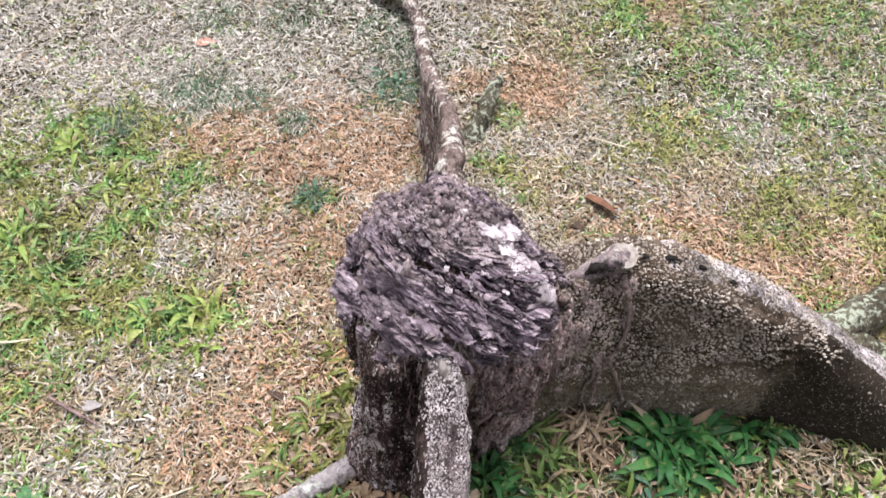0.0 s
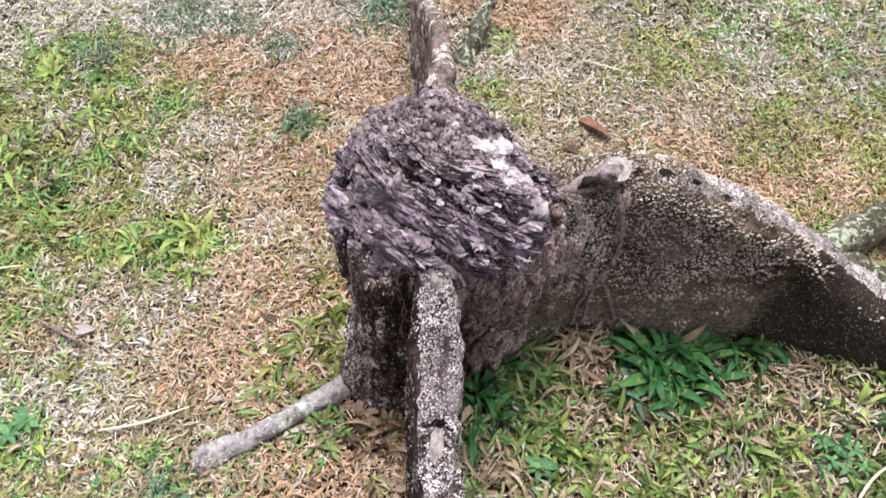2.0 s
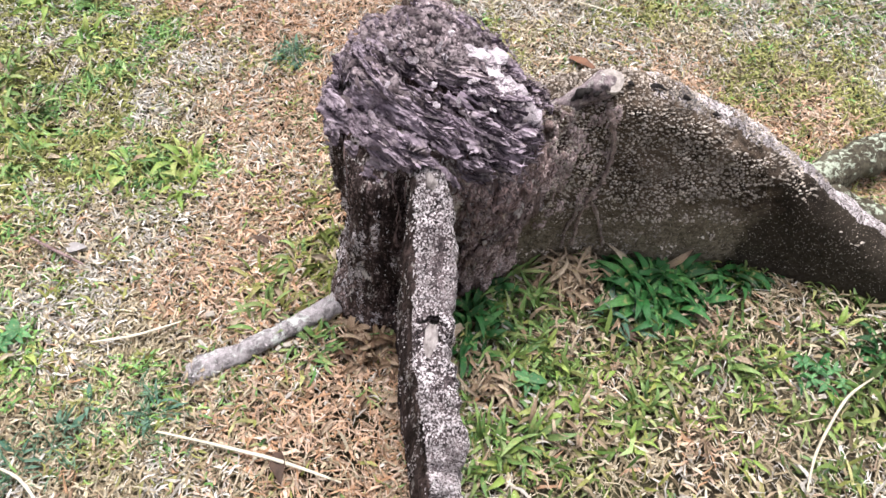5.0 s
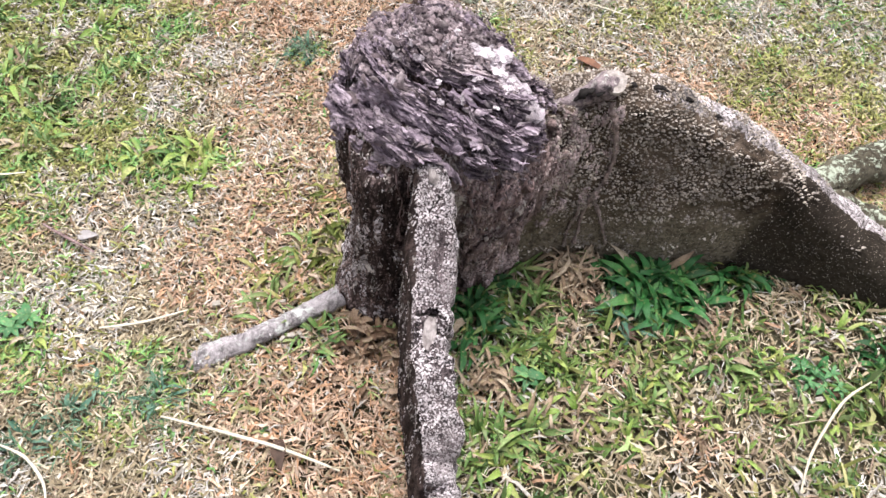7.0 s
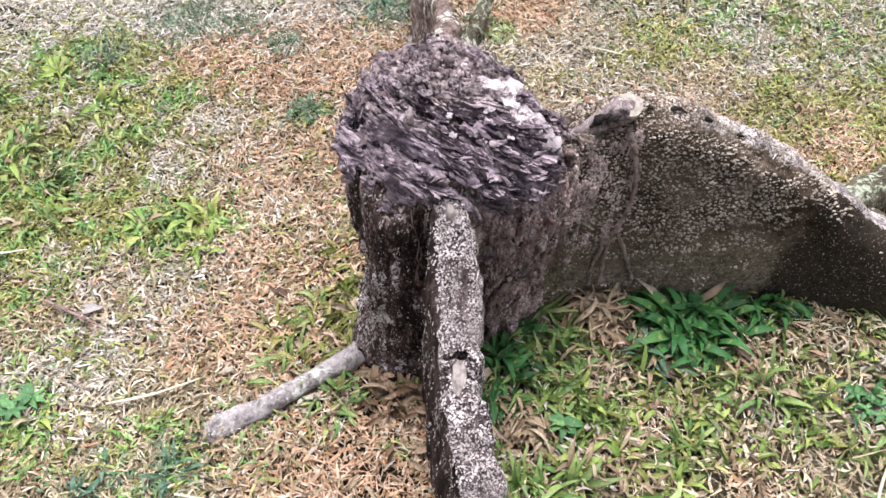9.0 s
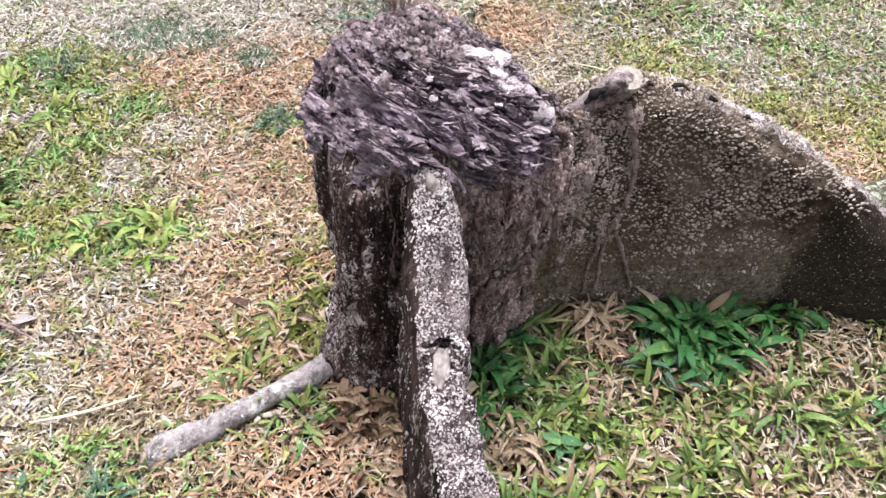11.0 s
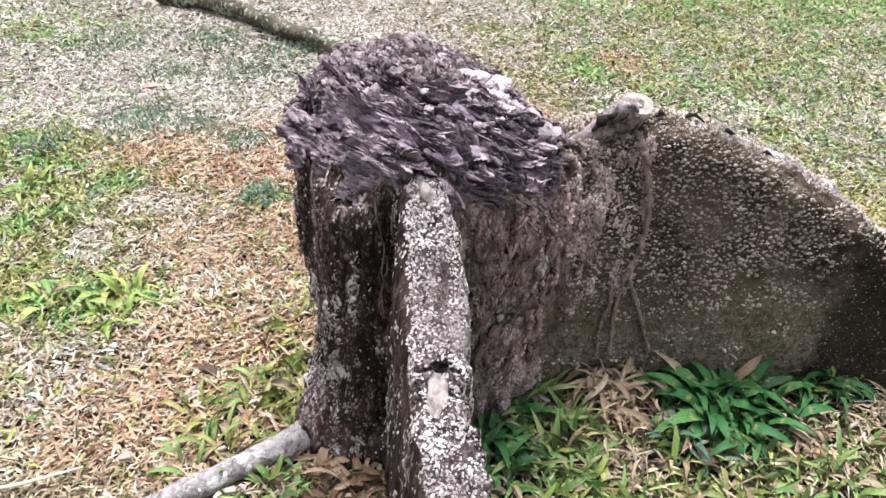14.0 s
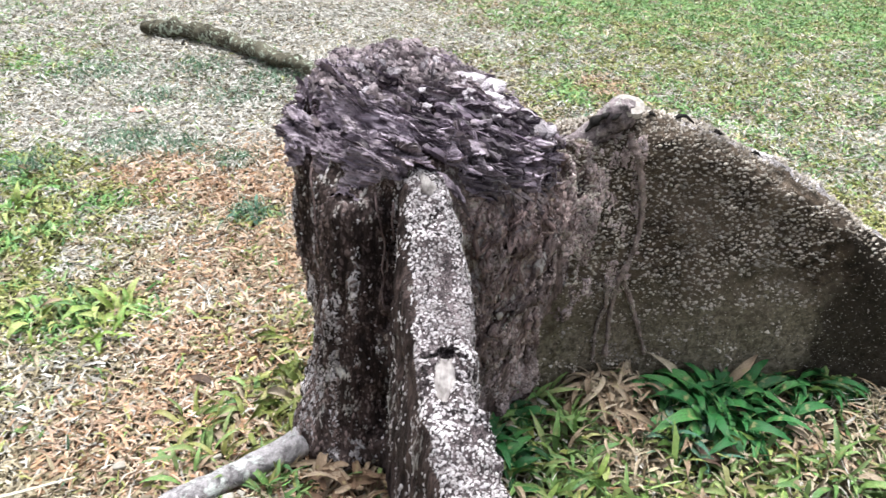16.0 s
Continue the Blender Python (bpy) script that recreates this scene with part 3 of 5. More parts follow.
def subdivided(sel, k=3):
    """The chosen quads cut k by k, welded, with smooth normals."""
    q = net_q[sel]
    t = np.linspace(0, 1, k + 1)
    U, V = np.meshgrid(t, t, indexing="ij")
    W = np.stack([(1 - U) * (1 - V), U * (1 - V), U * V, (1 - U) * V], -1).reshape(-1, 4)
    v = np.einsum("mc,qcd->qmd", W, net_v[q]).reshape(-1, 3)
    nn = np.einsum("mc,qcd->qmd", W, vert_n[q]).reshape(-1, 3)
    i, j = np.meshgrid(np.arange(k), np.arange(k), indexing="ij")
    a = (i * (k + 1) + j).ravel()
    f = np.stack([a, a + k + 1, a + k + 2, a + 1], 1)
    f = (f[None] + (np.arange(len(q)) * (k + 1) ** 2)[:, None, None]).reshape(-1, 4)
    _, first, inv = np.unique(np.round(v, 6), axis=0, return_index=True, return_inverse=True)
    nn = nn[first]
    return v[first], nn / np.maximum(np.linalg.norm(nn, axis=1)[:, None], 1e-9), inv.ravel()[f]


fv, fn, ff = subdivided((owner == 4) & keep)
lean = np.array([[-.15, -.4, 0.1]]) * (fn[:, 2:3] > .3)
fv = fv + (fn + lean) * strata(fv)[:, None]
ff_c = fv[ff].mean(axis=1)
earthy = (((ff_c[:, 0] - .01) / .10) ** 2 + ((ff_c[:, 1] - .95) / .085) ** 2 + .5 * vnoise(*ff_c.T, .03, 72) < .9).astype(np.int32)
rotten = part("rotten_top", joined("rotten_top", fv, np.full(len(ff), 4), ff.ravel(), ROT, False), stump, "decayed purple-grey layered crumbling wood")
earthy[((ff_c[:, 0] + .112) / .052) ** 2 + ((ff_c[:, 1] - .765) / .05) ** 2 + .6 * vnoise(*ff_c.T, .025, 70) < .9] = 2
rotten.data.materials.append(EARTH)
rotten.data.materials.append(HOLLOW)
rotten.data.polygons.foreach_set("material_index", earthy)


def sample(mask, n, weight=None):
    """n random places on the stump's skin where mask holds, and the normals there."""
    ids = np.flatnonzero(mask)
    w = face_area[ids] * (1 if weight is None else weight[ids])
    w = w / w.sum()
    pick = rng.choice(ids, n, p=w)
    u, v = rng.random(n)[:, None], rng.random(n)[:, None]
    a, b, c, d = (net_v[net_q[pick, i]] for i in range(4))
    return (a * (1 - u) + b * u) * (1 - v) + (d * (1 - u) + c * u) * v, face_n[pick]


def frames_for(n, along):
    """Orthonormal axes: x near the wanted direction, z the normal."""
    x = along - n * (along * n).sum(1)[:, None]
    x /= np.maximum(np.linalg.norm(x, axis=1)[:, None], 1e-9)
    return x, np.cross(n, x)


def spaced(p, n, gap):
    """One place at most in each small cell, so that the lumps stand apart."""
    _, first = np.unique(np.floor(p / gap).astype(np.int64), axis=0, return_index=True)
    first = rng.permutation(first)
    return p[first], n[first]


def blobs(name, p, n, along, length, width, height, material, parent, label):
    """Many small flattened lumps sitting on a surface, in one mesh."""
    x, y = frames_for(n, along)
    k = len(p)
    base = np.array([(1, 0, 0), (.35, .8, 0), (-.6, .7, 0), (-1, -.1, 0), (-.4, -.8, 0), (.6, -.7, 0), (.25, .15, 1), (-.35, -.1, .9)])
    f = [(0, 1, 6), (1, 2, 6), (2, 7, 6), (2, 3, 7), (3, 4, 7), (4, 6, 7), (4, 5, 6), (5, 0, 6)]
    jit = 1 + 0.85 * (rng.random((k, 8, 3)) - 0.5)
    q = base[None] * jit
    v = p[:, None] + x[:, None] * (q[..., 0:1] * length[:, None, None]) + y[:, None] * (q[..., 1:2] * width[:, None, None]) + n[:, None] * ((q[..., 2:3] * 1.0 - 0.15) * height[:, None, None])
    idx = (np.array(f)[None] + 8 * np.arange(k)[:, None, None]).ravel()
    me = joined(name, v.reshape(-1, 3), np.full(k * len(f), 3), idx, material, True)
    return part(name, me, parent, label, "stuff")


def tube(name, pts, radii, material, parent=None, sides=10, flat=1.0, lump=0.0, steps=6, seed=0, label=""):
    """A smooth limb through the points, with its own thickness at each, rough to the touch, closed at both ends."""
    pts, radii = np.array(pts, dtype=float), np.array(radii, dtype=float)
    t = np.linspace(0, len(pts) - 1, (len(pts) - 1) * steps + 1)
    i = np.clip(t.astype(int), 0, len(pts) - 2)
    f = (t - i)[:, None]
    p0, p1, p2, p3 = pts[np.maximum(i - 1, 0)], pts[i], pts[i + 1], pts[np.minimum(i + 2, len(pts) - 1)]
    c = 0.5 * (2 * p1 + (p2 - p0) * f + (2 * p0 - 5 * p1 + 4 * p2 - p3) * f ** 2 + (3 * p1 - p0 - 3 * p2 + p3) * f ** 3)
    r = np.interp(t, np.arange(len(pts)), radii)
    tang = np.gradient(c, axis=0)
    tang /= np.linalg.norm(tang, axis=1)[:, None]
    ref = np.where(np.abs(tang[:, 2:3]) > 0.9, np.array([[1.0, 0, 0]]), np.array([[0, 0, 1.0]]))
    s = np.cross(tang, ref)
    s /= np.linalg.norm(s, axis=1)[:, None]
    u = np.cross(s, tang)
    ang = np.linspace(0, 2 * np.pi, sides, endpoint=False)
    ring = c[:, None] + s[:, None] * (np.cos(ang)[None, :, None] * r[:, None, None]) + u[:, None] * (np.sin(ang)[None, :, None] * r[:, None, None] * flat)
    if lump:
        nz = vnoise(ring[..., 0], ring[..., 1], ring[..., 2], max(r.mean() * 1.2, .004), 20 + seed) + 0.5 * vnoise(ring[..., 0], ring[..., 1], ring[..., 2], max(r.mean() * .5, .002), 21 + seed)
        ring = c[:, None] + (ring - c[:, None]) * (1 + lump * nz[..., None])
    n = len(c)
    v = np.concatenate([ring.reshape(-1, 3), c[:1] - tang[:1] * r[0] * .4, c[-1:] + tang[-1:] * r[-1] * .4])
    faces = []
    for a in range(n - 1):
        for b in range(sides):
            d = (b + 1) % sides
            faces.append((a * sides + b, a * sides + d, (a + 1) * sides + d, (a + 1) * sides + b))
    for b in range(sides):
        d = (b + 1) % sides
        faces.append((n * sides, d, b))
        faces.append((n * sides + 1, (n - 1) * sides + b, (n - 1) * sides + d))
    me = mesh_of(name, v, faces, material)
    return part(name, me, parent, label) if parent else me


# ---- the other roots ----
tube("root", [(-.13, 1.76, .205), (-.150, 1.85, .172), (-.172, 1.95, .138), (-.192, 2.05, .110), (-.215, 2.16, .088), (-.25, 2.30, .07), (-.30, 2.41, .058)],
     [.026, .025, .024, .024, .024, .025, .026], BACKROOT, stump, 14, 1.0, .25, 8, 1, "pale weathered root snaking over the lawn")
tube("root", [(-.27, 2.37, .06), (-.35, 2.44, .055), (-.448, 2.502, .05), (-.58, 2.62, .046), (-.718, 2.738, .044), (-.86, 2.85, .044), (-1.0, 2.94, .044), (-1.15, 2.985, .042), (-1.25, 3.0, .036)],
     [.027, .028, .029, .031, .033, .036, .041, .039, .025], MOSSROOT, stump, 18, .9, .4, 12, 17, "dark mossy root end lying on the grass")
tube("root", [(-.005, 1.79, -.02), (.012, 1.855, .022), (.036, 1.92, .058), (.062, 1.98, .088)], [.034, .030, .024, .018], MOSSROOT, stump, 12, 1.0, .35, 7, 2, "short broken root stub with a pale tip")
twig_root = tube("root", [(-.11, .742, .030), (-.150, .712, .024), (-.19, .678, .017), (-.245, .634, .014), (-.31, .582, .012), (-.375, .542, .003), (-.43, .507, -.010), (-.475, .480, -.034)], [.040, .032, .0245, .0205, .0195, .0235, .029, .026], GREYROOT, stump, 26, .8, .2, 16, 3, "smooth grey surface root")
tube("root", [(.78, 1.03, .07), (.88, 1.125, .06), (.98, 1.20, .06), (1.10, 1.275, .058), (1.24, 1.36, .05), (1.45, 1.46, .02), (1.7, 1.55, -.03)], [.055, .046, .046, .048, .048, .045, .04], MOSSROOT, stump, 16, .95, .3, 8, 4, "greenish root forking off behind the buttress")
tube("root", [(.86, 1.08, .06), (.98, 1.13, .05), (1.08, 1.10, .045), (1.2, 1.05, .035), (1.4, .98, .0)], [.04, .034, .03, .03, .028], MOSSROOT, stump, 12, .95, .3, 8, 5, "thin mossy root beside the buttress")

# the sawn branch on the buttress
branch = tube("branch_stub", [(.180, .935, .432), (.215, .940, .436), (.245, .945, .446), (.272, .950, .466), (.296, .953, .486), (.310, .955, .497)], [.012, .015, .018, .022, .026, .0265], STUBBARK, stump, 18, 1, .26, 6, 6, "sawn branch stub with a pale round cut")
k = Mat("sawn_wood", 0.85, 0.2)
ringn = k.noise(120, 4, 0.6)
k.bump(ringn, 0.5, 0.002)
SAWN = k.done(k.ramp(ringn, [(0.3, (0.22, 0.185, 0.17)), (0.7, (0.46, 0.41, 0.385))]))


def disc(name, c, n, r, thick, material, parent, label, sides=18, dent=0.12):
    bm = bmesh.new()
    bmesh.ops.create_cone(bm, cap_ends=True, segments=sides, radius1=r, radius2=r * .96, depth=thick)
    for v in bm.verts:
        v.co.x *= 1 + dent * math.sin(3 * math.atan2(v.co.y, v.co.x) + 1)
    rot = Vector(n).to_track_quat("Z", "Y").to_matrix().to_4x4()
    bm.transform(Matrix.Translation(c) @ rot)
    me = bpy.data.meshes.new(name)
    bm.to_mesh(me)
    bm.free()
    me.materials.append(material)
    return part(name, me, parent, label)


disc("cut_face", (.3125, .9545, .502), (.16, -.30, .94), .0255, .010, SAWN, branch, "pale sawn end grain", 22)
disc("heartwood", (.3115, .953, .5058), (.16, -.30, .94), .011, .006, STUBBARK, branch, "grey weathered heart of the cut", 12, .25)
# black of the bark flaps, also used to paint the shade inside hollows
k = Mat("black_bark_and_hollow_shade", 0.9, 0.05)
BLACK = k.done(k.ramp(k.noise(60), [(0.3, (0.008, 0.007, 0.007)), (0.7, (0.03, 0.026, 0.025))]))
for x0, y0, dx, h in ((.390, .986, .040, .011), (.348, .980, .016, .004), (.462, .992, .022, .005), (.536, .99, .016, .003)):
    z0 = float(np.interp(x0 + dx / 2, [r[0] for r in RIGHT], [r[2] for r in RIGHT])) - .002
    tube("bark_curl", [(x0, y0, z0 - .004), (x0 + dx * .45, y0 - .004, z0 + h), (x0 + dx, y0 - .002, z0 - .002)], [.004, .0065, .003], BLACK, stump, 8, .45, .5, 5, int(x0 * 1000), "black curled flap of bark")
# solid black lumps on the stub stand in for the shade of open hollows
tube("hole", [(.246, .932, .466), (.257, .932, .479), (.269, .934, .489), (.279, .937, .496)], [.003, .0105, .010, .004], BLACK, branch, 12, .5, .7, 6, 8, "black lump painted in for the shade of a hollow")
tube("hole", [(.284, .928, .488), (.290, .929, .495), (.296, .931, .499)], [.003, .006, .003], BLACK, branch, 12, .5, .6, 6, 14, "black lump painted in for the shade of a hollow")

# the bare scar on the lichened root and the smooth wedge at its head
def scar_depth(p):
    """How deep the bark is broken away: a bare strip, a torn hollow over it, cracks between the plates beside it."""
    x, y = p[:, 0] + .003 * vnoise(*p.T, .009, 101), p[:, 1] + .004 * vnoise(*p.T, .008, 102)
    bare = smooth(1.12, .92, np.hypot((x - SCAR[0]) / .0112, (y - SCAR[1]) / .030))
    hollow = smooth(1.2, .8, np.hypot((x - SCAR[0] - .002) / .012, (y - .4855) / .0062))
    crack = np.zeros(len(p))
    for x0, y0, x1, y1 in ((.025, .484, .006, .479), (.024, .464, .004, .457), (.050, .478, .062, .470), (.049, .458, .058, .450)):
        t = np.clip(((x - x0) * (x1 - x0) + (y - y0) * (y1 - y0)) / ((x1 - x0) ** 2 + (y1 - y0) ** 2), 0, 1)
        crack = np.maximum(crack, smooth(.0032, .0012, np.hypot(x - x0 - t * (x1 - x0), y - y0 - t * (y1 - y0))) * (1 - .5 * t))
    return bare, hollow, crack


k = Mat("bare_wood", 0.7, 0.25)
g = k.noise(14, 5, 0.65, (8, 1, 8))
k.bump(g, 0.5, 0.003)
BARE = k.done(k.ramp(g, [(0.3, (0.06, 0.048, 0.047)), (0.5, (0.24, 0.205, 0.2)), (0.72, (0.40, 0.36, 0.355))]))
tube("wedge", [(-.012, .718, .484), (.000, .706, .481), (.014, .693, .470), (.030, .677, .447)], [.005, .012, .014, .006], BARE, root_front, 12, .42, .35, 5, 11, "smooth grey wood at the root's head")
sv, sn, sf = subdivided((owner == 5) & keep, 5)
bare_s, hollow_s, crack_s = scar_depth(sv)
sv = sv - sn * (.0045 * bare_s + .012 * hollow_s + .005 * crack_s - .0016 * vnoise(*sv.T, .005, 103))[:, None]
bare_f, hollow_f, crack_f = scar_depth(sv[sf].mean(axis=1))
scar = part("scar", joined("scar", sv, np.full(len(sf), 4), sf.ravel(), RIDGE, True), root_front, "patch of bare pale wood under a dark torn hollow")
scar.data.materials.append(BARE)
scar.data.materials.append(BLACK)
# black colour in the carved hollow and cracks deepens their shade
scar.data.polygons.foreach_set("material_index", np.where((hollow_f > .45) | (crack_f > .5), 2, np.where(bare_f > .5, 1, 0)).astype(np.int32))

# rootlets on the buttress and round the trunk
def hug(x0, z0, dx, steps, wander, start_y=.6):
    """A line that creeps down the stump's skin from a height, seen from the front."""
    x, z, out = x0, z0, []
    yy = np.linspace(start_y, 1.05, 180)
    for s in range(steps):
        val = solid(np.full(180, x), yy, np.full(180, z)) + roughness(np.full(180, x), yy, np.full(180, z))
        hit = np.flatnonzero(val < 0)
        if len(hit):
            out.append((x, yy[hit[0]] - 0.002, z))
        x += dx + wander * (rng.random() - .5)
        z -= 0.018
        if z < 0.02:
            break
    return out


def vine(pts, r, label="thin rootlet clinging to the bark"):
    q = []
    for x, z in pts:
        yy = np.linspace(.8, 1.05, 250)
        val = solid(np.full(250, x), yy, np.full(250, z)) + roughness(np.full(250, x), yy, np.full(250, z))
        q.append((x, yy[np.flatnonzero(val < 0)[0]] - r * .75, z))
    return tube("rootlet", q, [r * (1 - .4 * i / len(q)) for i in range(len(q))], VINE, root_right, 9, .8, .8, 9, int(pts[0][0] * 100), label)


vines = [vine([(.318, .46), (.331, .435), (.346, .39), (.357, .33), (.350, .265), (.336, .22), (.332, .16), (.334, .06)], .0072),
         vine([(.345, .25), (.340, .225), (.362, .172), (.383, .125), (.407, .06)], .006),
         vine([(.312, .21), (.318, .17), (.309, .12), (.312, .05)], .0045)]
def frayed_edge(pts, r, seed):
    """A crumbly strand of bark along which the trunk's skin ends against the buttress."""
    q = []
    for x, z in pts:
        yy = np.linspace(.68, 1.0, 250)
        val = solid(np.full(250, x), yy, np.full(250, z)) + roughness(np.full(250, x), yy, np.full(250, z))
        hit = np.flatnonzero(val < 0)
        if len(hit):
            q.append((x, yy[hit[0]] - r * .65, z))
    return tube("bark_strand", q, [r * (.7 + .5 * math.sin(1 + 2.3 * i)) for i in range(len(q))], FIBREBARK, trunk, 9, .8, 1.0, 8, seed, "crumbly grey edge of the trunk's bark")


EDGE = [(.209, .44), (.211, .41), (.207, .385), (.198, .35), (.188, .31), (.177, .278), (.155, .252), (.130, .235), (.107, .205), (.092, .155), (.085, .10)]
strands = [frayed_edge(EDGE, .0095, 91), frayed_edge([(x - .013 + .006 * math.sin(40 * z), z + .004) for x, z in EDGE[1:8]], .0075, 92), frayed_edge([(x + .014 + .006 * math.sin(50 * z), z - .006) for x, z in EDGE[2:9]], .0065, 93),
           frayed_edge([(.075, .30), (.088, .25), (.096, .20), (.108, .15), (.112, .10)], .007, 94)]
for s in range(30):
    pts = hug(rng.uniform(.075, .205), rng.uniform(.16, .45), rng.uniform(-.005, .003), int(rng.integers(4, 13)), .026, .7)
    if len(pts) > 3:
        r = .0016 + .0042 * rng.random() ** 2
        tube("rootlet", pts, np.linspace(r, r * .5, len(pts)), ROOTLET, trunk, 6, 1, .8, 4, s)
for s in range(3):
    pts = hug(rng.uniform(-.165, -.03), rng.uniform(.36, .47), rng.uniform(-.002, .002), int(rng.integers(4, 14)), .010)
    if len(pts) > 3:
        r = rng.uniform(.0011, .0022)
        tube("rootlet", pts, np.linspace(r, r * .6, len(pts)), ROOTLET, trunk, 5, 1, .3, 2, s + 50)

# warts on the buttress, crust on the front root, flecks on the trunk
wall = (owner == 2) & (centre[:, 2] > .03)
p, n = sample(wall & (face_n[:, 1] < .45), 36000)
want = 0.05 + 0.66 * smooth(.12, .36, p[:, 2]) + 0.6 * vnoise(p[:, 0] * .6, p[:, 1], p[:, 2] * 1.6, 0.03, 11) + .55 * smooth(.4, .3, p[:, 0]) * smooth(.24, .36, p[:, 2]) - 1.1 * smooth(.63, .76, p[:, 0]) * (n[:, 2] < .45) * smooth(.36, .28, p[:, 2])
want = want - .42 * smooth(.4, .75, n[:, 2]) * smooth(.36, .5, p[:, 0])
ok = rng.random(len(p)) < want
p, n = spaced(p[ok], n[ok], .0072)
size = .0015 + .0027 * rng.random(len(p)) ** 1.4 + .0005 * smooth(.3, .6, p[:, 0])
blobs("wart_crust", p, n, np.tile([1.0, 0, .1], (len(p), 1)) + rng.normal(0, .25, (len(p), 3)), size * 1.15, size * .8, size * 1.5, LENTICEL, root_right, "rows of small pale bark warts")
p, n = sample((owner == 2) & (face_n[:, 2] > .62 + .12 * smooth(.6, .85, centre[:, 0])) & (centre[:, 0] > .40) & past_crest, 11000)
ok = rng.random(len(p)) < .5 + .6 * vnoise(p[:, 0], p[:, 1], p[:, 2], .03, 12) + .75 * smooth(.5, .75, p[:, 0]) - .2
p, n = spaced(p[ok], n[ok], .0046)
size = rng.uniform(.0016, .0042, len(p))
blobs("lichen", p, n, rng.normal(0, 1, (len(p), 3)), size * 1.4, size, size * .45, CRUST, root_right, "silvery lichen crust along the crest")
top_side = ((owner == 1) | (owner == 5)) & ~on_flank & (centre[:, 2] > .02)
p, n = sample(top_side, 36000)
ok = rng.random(len(p)) < .76 + 1.0 * vnoise(p[:, 0], p[:, 1] * .5, p[:, 2], .018, 13)
bare_p, hollow_p, crack_p = scar_depth(p)
ok &= (bare_p + hollow_p + crack_p < .1) & ((rng.random(len(p)) < .5) | (np.hypot((p[:, 0] - .03) / .024, (p[:, 1] - .462) / .036) > 1))
p, n = spaced(p[ok], n[ok], .0037)
size = .0014 + .0013 * rng.random(len(p)) ** 1.3
blobs("lichen", p, n, rng.normal(0, 1, (len(p), 3)), size * 1.3, size, size * .5, CRUST, root_front, "white lichen granules")
p, n = sample(top_side, 30000)
ok = rng.random(len(p)) < .50 + .8 * vnoise(p[:, 0], p[:, 1] * .5, p[:, 2], .018, 17)
bare_p, hollow_p, crack_p = scar_depth(p)
ok &= (bare_p + hollow_p + crack_p < .1) & ((rng.random(len(p)) < .5) | (np.hypot((p[:, 0] - .03) / .024, (p[:, 1] - .462) / .036) > 1))
p, n = spaced(p[ok], n[ok], .0026)
size = .0006 + .0009 * rng.random(len(p)) ** 1.4
blobs("lichen", p, n, rng.normal(0, 1, (len(p), 3)), size * 1.4, size, size * .7, CRUST, root_front, "fine pale lichen grains")
p, n = sample((owner == 1) & on_flank & (centre[:, 2] > .02), 2600)
ok = vnoise(p[:, 0], p[:, 1], p[:, 2] * .3, .015, 19) + .5 * rng.random(len(p)) > .35
p, n = p[ok], n[ok]
size = rng.uniform(.0012, .003, len(p))
blobs("wart_crust", p, n, np.tile([0, 0, 1.0], (len(p), 1)), size * 1.4, size, size * .6, CRUST, root_front, "pale flecks on the dark flank")
p, n = sample((owner == 0) & (centre[:, 2] > .02) & (centre[:, 1] < .9), 17000)
streak = vnoise(p[:, 0], p[:, 1], p[:, 2] * .14, .017, 14)
ok = streak + .3 * rng.random(len(p)) + .35 * vnoise(*p.T, .03, 16) > .74 - .54 * smooth(-.085, -.135, p[:, 0])
p, n = p[ok], n[ok]
size = .0011 + .0036 * rng.random(len(p)) ** 1.8
blobs("lichen", p, n, np.tile([0, 0, 1.0], (len(p), 1)) + rng.normal(0, .5, (len(p), 3)), size * 1.4, size * .8, size * .6, CRUST, trunk, "white lichen flecks in upright streaks")

p, n = sample((owner == 0) & (centre[:, 2] > .05) & (centre[:, 1] < .86) & (centre[:, 0] < .02), 5000)
p, n = spaced(p, n, .022)
size = .0010 + .0018 * rng.random(len(p)) ** 1.6
blobs("lichen", p, n, np.tile([0, 0, 1.0], (len(p), 1)) + rng.normal(0, .5, (len(p), 3)), size * 1.5, size * .9, size * .6, CRUST, trunk, "scattered pale flecks on dark bark")


def crust_on(ob, count, lo, hi, material, parent, label, seed):
    """Small lumps scattered over a limb, thicker in patches."""
    me = ob.data
    c = np.array([q.center for q in me.polygons])
    nn = np.array([q.normal for q in me.polygons])
    w = np.array([q.area for q in me.polygons])
    pick = rng.choice(len(c), count, p=w / w.sum())
    pts = c[pick] + rng.normal(0, .0016, (count, 3)) * (1 - np.abs(nn[pick]))
    ok = vnoise(*pts.T, .016, seed) + .6 * rng.random(count) > .2
    pts, nn = pts[ok], nn[pick][ok]
    sz = lo + (hi - lo) * rng.random(len(pts)) ** 1.6
    blobs("lichen", pts, nn, rng.normal(0, 1, (len(pts), 3)), sz * 1.4, sz, sz * .6, material, parent, label)


p, n = sample((owner == 0) & (centre[:, 2] > .02) & (centre[:, 1] < .95) & (centre[:, 0] < .08), 6000)
p, n = spaced(p, n, .006)
size = .001 + .003 * rng.random(len(p)) ** 2
blobs("bark_scale", p, n, np.tile([0, 0, 1.0], (len(p), 1)) + rng.normal(0, .4, (len(p), 3)), size * 1.8, size, size * .8, FIBREBARK, trunk, "small brown scales of bark")
p, n = sample(wall & (face_n[:, 1] < .45) & (centre[:, 0] > .22), 7000)
p, n = spaced(p, n, .005)
